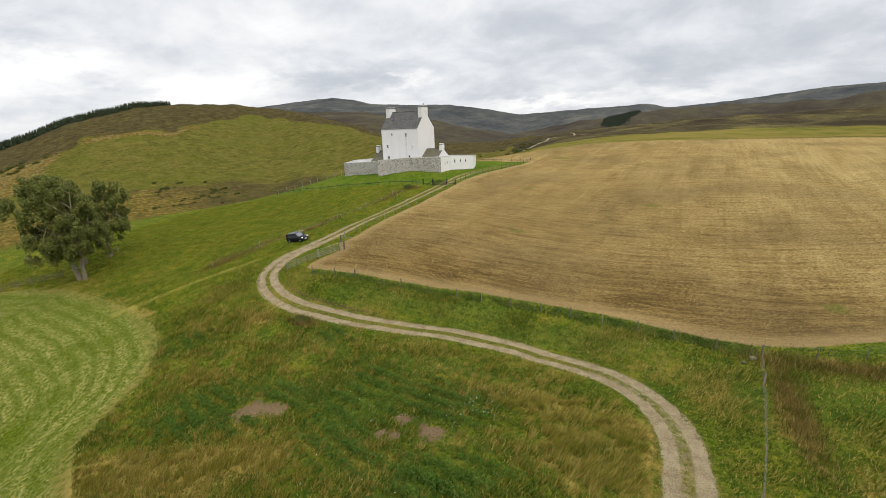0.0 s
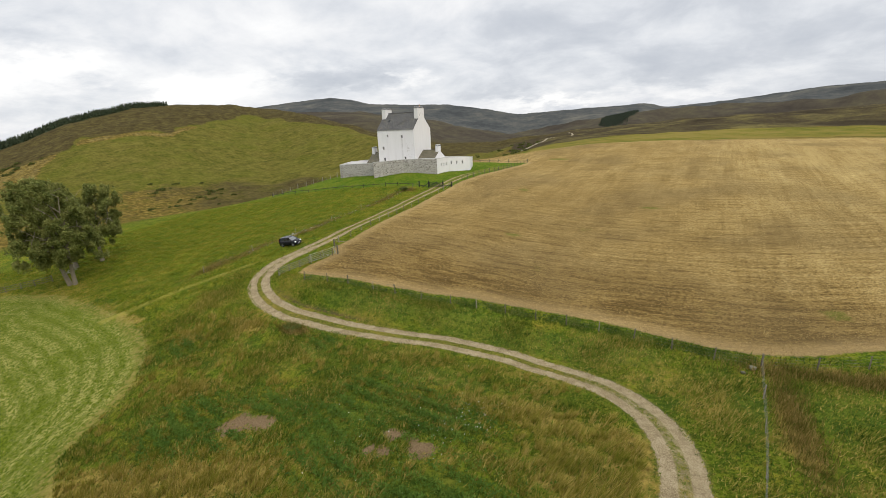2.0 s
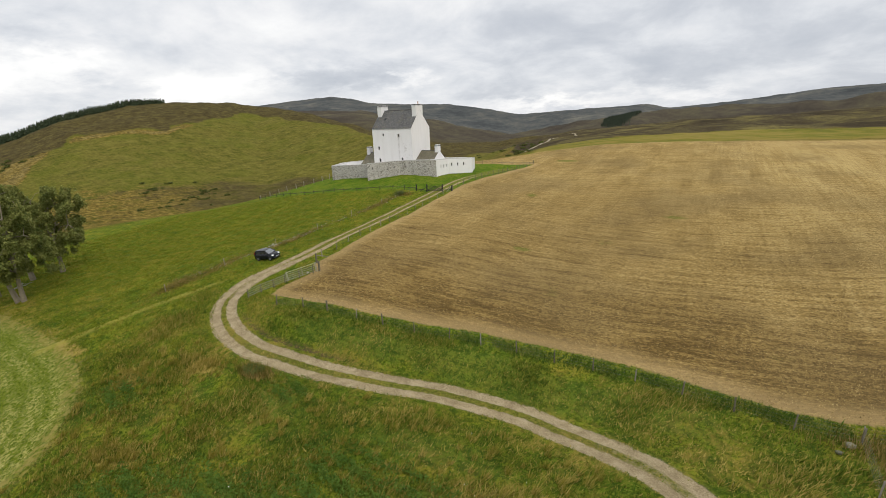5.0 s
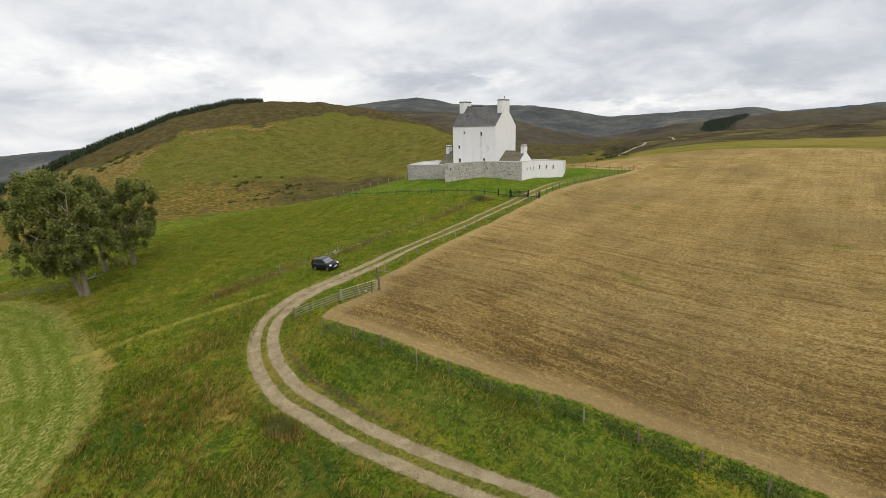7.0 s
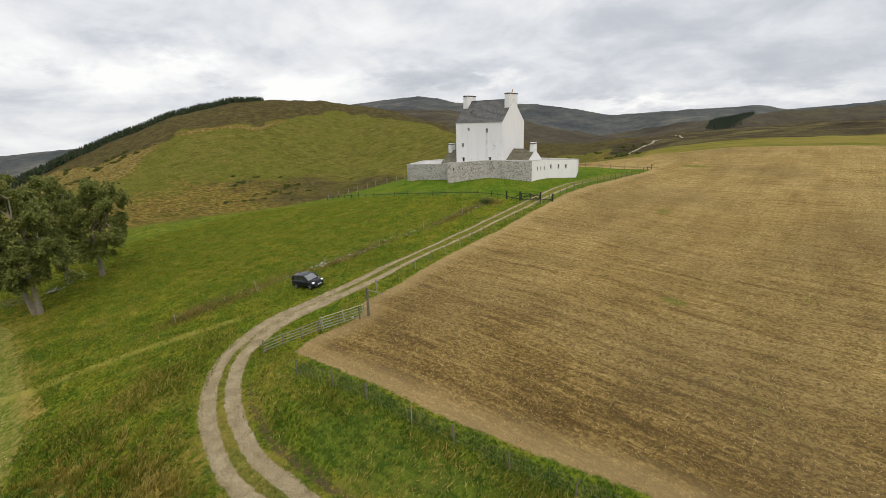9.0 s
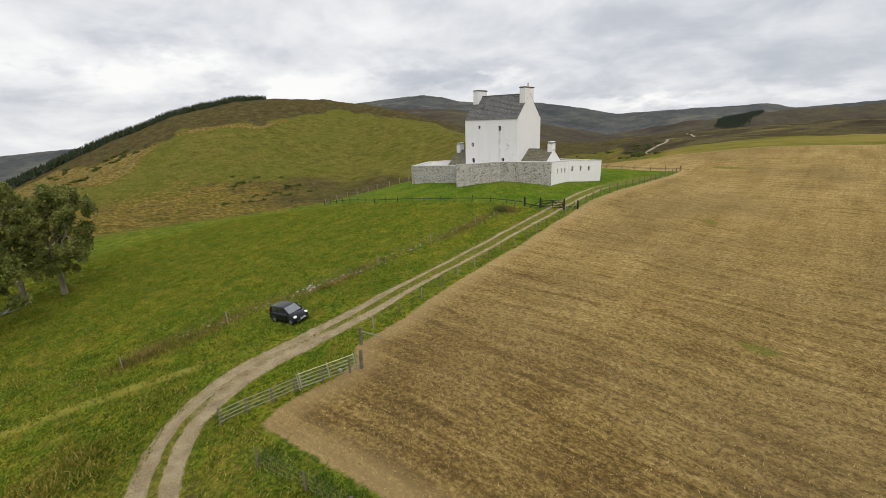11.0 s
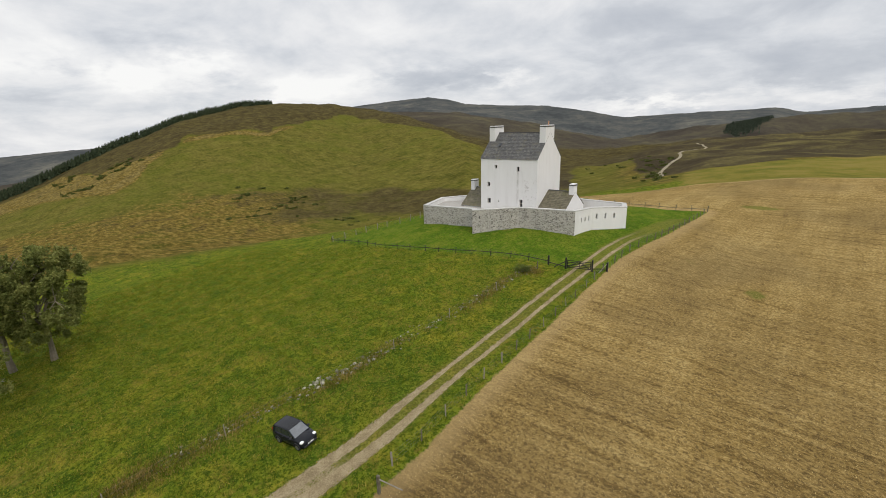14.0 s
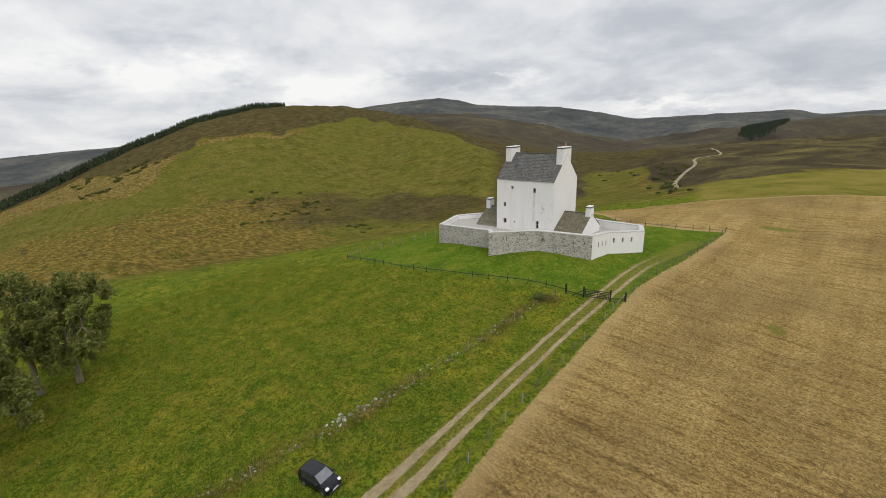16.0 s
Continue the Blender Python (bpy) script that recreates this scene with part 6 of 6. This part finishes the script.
def build_shrub(x, y, wide, tall, seed, label):
    """A low shrub: a few stems from one root and sprays of small leaves."""
    rng = np.random.RandomState(seed)
    t = thing("shrub", pose(x, y, float(ground(x, y)) - 0.05), label, "shrub")
    wood, ends = bmesh.new(), []
    for k in range(14):
        a, f = rng.uniform(0, 6.28), rng.uniform(0.2, 1) ** 0.5
        end = np.array([wide * f * math.cos(a), 0.6 * wide * f * math.sin(a), tall * (1.05 - 0.5 * f * f)])
        tube(wood, [(0, 0, 0), end * 0.5 + np.array([0, 0, 0.15 * tall]), end], [0.03, 0.02, 0.008], 4, False)
        ends += [end, end * 0.8 + rng.normal(0, 0.08, 3), end * 0.6]
    local_part("stems", wood, bark, t)
    cloud("leaves", leaves(rng, np.array(ends), np.array([0.17, 0.15, 0.12]), 40, 0.075), shrub_leaf, "", "", parent=t)


shrub_leaf = leaf_material("willow_leaf", (0.085, 0.118, 0.025), (0.145, 0.175, 0.040), (0.22, 0.23, 0.07))
build_woods()
build_bushes()
build_shrub(8.2, -20.2, 1.2, 0.9, 5, "low dark green willow shrub by the lawn fence")
build_shrub(27.4, -74.9, 0.9, 0.8, 6, "dark weedy shrub at the edge of the track")


# ---- grass, rushes and stubble ----
def grass_material(name, a, b, c, d, size=0.16):
    """Blades from green to tawny: drifts by place, and each blade a little its own."""
    m = Mat(name, 0.9, 0, 0.04)
    f = m.math("ADD", m.math("MULTIPLY", m.island(), 0.55), m.math("MULTIPLY", m.noise(size, 5, 0.65), 1.0))
    m.color(m.ramp(f, (0.46, a), (0.68, b), (0.90, c), (1.0, d)))
    return m.m


rank = grass_material("rank_grass", (0.038, 0.082, 0.009), (0.112, 0.152, 0.016), (0.215, 0.202, 0.031), (0.37, 0.285, 0.076))
sward = grass_material("pasture_grass", (0.072, 0.110, 0.008), (0.138, 0.166, 0.013), (0.205, 0.199, 0.021), (0.285, 0.236, 0.046), 0.5)
rushes = grass_material("rushes", (0.075, 0.085, 0.013), (0.14, 0.12, 0.025), (0.23, 0.165, 0.045), (0.36, 0.26, 0.09), 0.8)
straw_bits = grass_material("stubble_straw", (0.10, 0.068, 0.024), (0.30, 0.212, 0.082), (0.45, 0.33, 0.135), (0.54, 0.41, 0.18), 0.5)


def blades(rng, x, y, tall, wide, lean=(0.35, 0.2), spread=0.45):
    n = len(x)
    z = ground(x, y) - 0.02
    a = rng.uniform(0, np.pi, n)
    dx, dy = np.cos(a) * wide / 2, np.sin(a) * wide / 2
    tip = np.stack([x + tall * (lean[0] + rng.normal(0, spread, n)), y + tall * (lean[1] + rng.normal(0, spread, n)), z + tall], -1)
    return np.stack([np.stack([x - dx, y - dy, z], -1), np.stack([x + dx, y + dy, z], -1), tip], 1)


def open_ground(x, y, margin=0.25):
    """Neither track, stubble, meadow nor castle."""
    u = np.abs(off_line(x, y, track_line[::2]))
    keep = (u > 1.15) | ((u < 0.26) & (y < -20) & (np.random.RandomState(1).rand(len(x)) < 0.5))
    keep &= inside(x, y, field_line) < -margin
    keep &= inside(x, y, meadow_line) < -0.3
    return keep, u


def build_grass():
    rng = np.random.RandomState(12)
    # rank grass round the bend, thick near the flight
    n = 400000
    x, y = rng.uniform(8, 82, n), rng.uniform(-104, -64.6, n)
    keep, u = open_ground(x, y)
    patch = waves(x, y, 7.0, 31, 4)
    keep &= drifts(x, y, SCRAPES) + 0.45 * waves(x, y, 1.6, 93, 3) < rng.uniform(0.4, 0.9, n)
    keep &= rng.rand(n) < np.clip(0.62 + 0.35 * patch, 0.15, 1)
    x, y, u, patch = x[keep], y[keep], u[keep], patch[keep]
    high = smooth(0.15, 0.9, patch) * smooth(2, 5, u)
    tall = rng.uniform(0.08, 0.26, len(x)) + high * rng.uniform(0.08, 0.34, len(x))
    tall *= np.where(u < 2.0, 0.55, 1.0)
    cloud("rank_grass", blades(rng, x, y, tall, rng.uniform(0.04, 0.10, len(x)), (0.4, 0.15)), rank, "long rough grass, green and tawny, beside the track", "grass")
    # grazed pasture above
    n = 300000
    x, y = rng.uniform(-60, 19, n), -18 - 62 * rng.rand(n) ** 0.85
    keep, u = open_ground(x, y)
    keep &= rng.rand(n) < np.clip(0.6 + 0.4 * waves(x, y, 3.2, 41, 3), 0.1, 1)
    x, y, u = x[keep], y[keep], u[keep]
    tall = rng.uniform(0.08, 0.22, len(x)) * np.where(u < 2.5, 0.6, 1)
    cloud("pasture_grass", blades(rng, x, y, tall, rng.uniform(0.06, 0.14, len(x)), (0.1, 0.1)), sward, "short grazed pasture grass in tufts", "grass")
    # rushes: along the dyke, by the east fence, at the foot of the bank
    px, py, pt = [], [], []
    for cx, cy, sx, sy, k, h in ((69.2, -73.5, 0.6, 4.0, 4200, 0.55), (75.0, -67.3, 4.5, 0.6, 5200, 0.6), (2.4, -58.5, 0.7, 2.6, 1500, 0.35), (5.2, -47.0, 0.5, 3.0, 1800, 0.35),
                                 (1.0, -63.6, 0.8, 1.6, 1800, 0.45), (7.6, -27, 0.5, 3.5, 1400, 0.4), (27.4, -74.8, 0.8, 0.35, 1600, 0.75), (9.4, -19.6, 0.7, 0.5, 500, 0.6)):
        px.append(rng.normal(cx, sx, k)); py.append(rng.normal(cy, sy, k)); pt.append(h * rng.uniform(0.5, 1.2, k))
    along = DYKE[rng.randint(0, len(DYKE), 6000)]
    px.append(along[:, 0] + rng.normal(0, 0.5, 6000)); py.append(along[:, 1] + rng.normal(0, 0.4, 6000)); pt.append(rng.uniform(0.1, 0.38, 6000))
    x, y, t = np.concatenate(px), np.concatenate(py), np.concatenate(pt)
    sparse = np.arange(len(x)) < len(x) - 6000
    thick = sparse | (waves(x, y, 3.0, 81, 2) > 0.1)
    x, y, t = x[thick], y[thick], t[thick]
    keep = (np.abs(off_line(x, y, track_line[::2])) > 1.5) & (inside(x, y, field_line) < -0.6)
    x, y, t = x[keep], y[keep], t[keep]
    cloud("rushes", blades(rng, x, y, t, rng.uniform(0.03, 0.05, len(x)), (0.1, 0.05), 0.25), rushes, "brown rushes and docken stalks in clumps", "rushes")


def build_stubble():
    rng = np.random.RandomState(15)
    n = 260000
    x = rng.uniform(17, 92, n)
    y = -66 + 66 * rng.rand(n) ** 1.25
    row = (y - 0.14 * x) / 0.42
    y = np.round(row) * 0.42 + 0.14 * x + rng.normal(0, 0.13, n) + 0.1 * waves(x, y, 9, 51, 2)
    keep = inside(x, y, field_line) > 0.1
    x, y = x[keep], y[keep]
    cloud("stubble", blades(rng, x, y, rng.uniform(0.04, 0.11, len(x)), rng.uniform(0.03, 0.075, len(x)), (0, 0), 0.7), straw_bits, "pale cut straw stubble in drilled rows", "stubble")


def build_meadow_cuttings():
    rng = np.random.RandomState(18)
    n = 150000
    x, y = rng.uniform(-32, 27, n), rng.uniform(-112, -74, n)
    d = inside(x, y, meadow_line)
    keep = (d > 0.1) & (rng.rand(n) < np.clip(0.16 + 0.28 * np.sin(3.6 * d + 0.8 * waves(x, y, 8, 61)) + 0.4 * waves(x, y, 4, 62), 0.02, 1))
    x, y = x[keep], y[keep]
    cloud("cut_grass", blades(rng, x, y, rng.uniform(0.03, 0.09, len(x)), rng.uniform(0.05, 0.12, len(x)), (0, 0), 1.2), cuttings, "pale mown grass lying in curved swathes", "grass")


cuttings = grass_material("cut_grass", (0.10, 0.135, 0.014), (0.20, 0.205, 0.035), (0.34, 0.30, 0.10), (0.50, 0.44, 0.19), 0.3)


def build_clumps():
    """Nettle beds and stands of tall ripe grass that lean with the wind."""
    rng = np.random.RandomState(33)
    px, py = [], []
    for cx, cy, r in ((28, -89, 1.8), (28, -86, 1.1), (33, -85, 1.3), (34.2, -88.4, 1.0), (17, -80, 1.2), (47.4, -84.2, 1.5), (41, -81, 1.4), (40, -84, 1.2), (32, -75.6, 1.0), (49, -90, 1.6), (50, -82.4, 1.2), (44, -89, 1.3), (45, -81.5, 1.8), (42, -87, 1.6), (30, -88, 1.6), (52, -88.5, 1.8), (36.5, -84.6, 1.2)):
        k = int(900 * r * r)
        px.append(rng.normal(cx, r * 1.15, k)); py.append(rng.normal(cy, r * 0.8, k))
    x, y = np.concatenate(px), np.concatenate(py)
    keep = (rng.rand(len(x)) < np.clip(0.5 + 0.9 * waves(x, y, 1.6, 71, 2), 0.03, 1)) & (drifts(x, y, SCRAPES) < 0.5)
    x, y = x[keep], y[keep]
    at = np.stack([x, y, ground(x, y) + rng.uniform(0.05, 0.45, len(x))], -1)
    cloud("nettles", leaves(rng, at, np.array([0.05, 0.05, 0.05]), 2, 0.085), nettle_leaf, "dark green nettle beds in the rough grass", "nettles")
    # tussocks: fans of ripe stems, thickest in the drifts
    n = 15000
    x, y = rng.uniform(12, 63, n), rng.uniform(-100, -73, n)
    odds = 0.06 + 0.9 * drifts(x, y, RIPE) + 0.16 * smooth(0.1, 0.8, waves(x, y, 6, 75, 3))
    keep = (rng.rand(n) < odds * 0.6) & (drifts(x, y, SCRAPES) < 0.15) & (np.abs(off_line(x, y, track_line[::2])) > 2.0) & (inside(x, y, meadow_line) < -0.5)
    keep &= drifts(x, y, LUSH) < 0.8
    x, y = x[keep], y[keep]
    size, stems = rng.uniform(0.5, 1.0, len(x)), 34
    out, sx, sy = rng.uniform(0, 6.28, (len(x), stems)), np.repeat(x, stems), np.repeat(y, stems)
    reach = rng.uniform(0, 1, (len(x), stems)) ** 0.5
    big = np.repeat(size, stems)
    dx, dy = (reach * np.cos(out)).ravel(), (reach * np.sin(out)).ravel()
    px, py = sx + 0.26 * dx * big, sy + 0.26 * dy * big
    tall = big * rng.uniform(0.45, 0.85, len(px))
    tris = blades(rng, px, py, tall, rng.uniform(0.03, 0.055, len(px)), (0.42, 0.16), 0.12)
    tris[:, 2, 0] += 0.32 * dx * tall
    tris[:, 2, 1] += 0.32 * dy * tall
    cloud("tall_grass", tris, ripe, "tall ripe grass in tussocks leaning with the wind", "grass")
    # the lush strip under the fence along the stubble
    n = 26000
    x = rng.uniform(20.5, 68, n)
    y = np.interp(x, [20.5, 26, 31, 37, 43, 49, 55, 60, 68], [-65.3, -65.0, -64.9, -64.3, -63.5, -63.2, -63.6, -64.9, -66.2]) + rng.normal(-0.1, 0.42, n)
    keep = (inside(x, y, field_line) < -0.1) & (rng.rand(n) < np.clip(0.6 + 0.5 * waves(x, y, 3.0, 91, 2), 0.1, 1))
    x, y = x[keep], y[keep]
    cloud("fence_weeds", blades(rng, x, y, rng.uniform(0.10, 0.32, len(x)), rng.uniform(0.05, 0.11, len(x)), (0.1, 0.0), 0.5), lush, "dark lush weeds under the field fence", "weeds")
    # white yarrow heads
    n = 70
    x, y = np.concatenate([rng.normal(50, 1.2, n), rng.normal(46, 4, n // 2)]), np.concatenate([rng.normal(-82.6, 1.6, n), rng.normal(-86, 3, n // 2)])
    at = np.stack([x, y, ground(x, y) + rng.uniform(0.3, 0.55, len(x))], -1)
    cloud("yarrow", leaves(rng, at, np.array([0.03, 0.03, 0.01]), 2, 0.04), yarrow_white, "small white yarrow flowers in the grass", "flowers")


lush = grass_material("lush_weeds", (0.036, 0.078, 0.010), (0.075, 0.130, 0.016), (0.12, 0.165, 0.024), (0.22, 0.23, 0.05), 0.6)
nettle_leaf = leaf_material("nettle_leaf", (0.055, 0.115, 0.016), (0.100, 0.172, 0.023), (0.165, 0.225, 0.036))
ripe = grass_material("ripe_grass", (0.130, 0.155, 0.016), (0.24, 0.215, 0.030), (0.35, 0.275, 0.062), (0.46, 0.35, 0.11), 0.3)
yarrow_white = simple("yarrow_white", (0.55, 0.55, 0.45), (0.75, 0.75, 0.66), 3)
build_grass()
build_clumps()
build_stubble()
build_meadow_cuttings()


def build_boulders():
    for x, y, s in ((67.6, -67.3, 0.32), (66.9, -68.1, 0.22), (18.7, -58.6, 0.2)):
        o = new("boulder", stone_mesh(int(x * 10)))
        o.matrix_basis = Matrix.Translation((x, y, float(ground(x, y)) + s * 0.4)) @ Matrix.Diagonal((s, s, s, 1))
        tagged(o, "pale lichened boulder lying in the grass by the fence", "boulder", "loose boulders")


build_boulders()
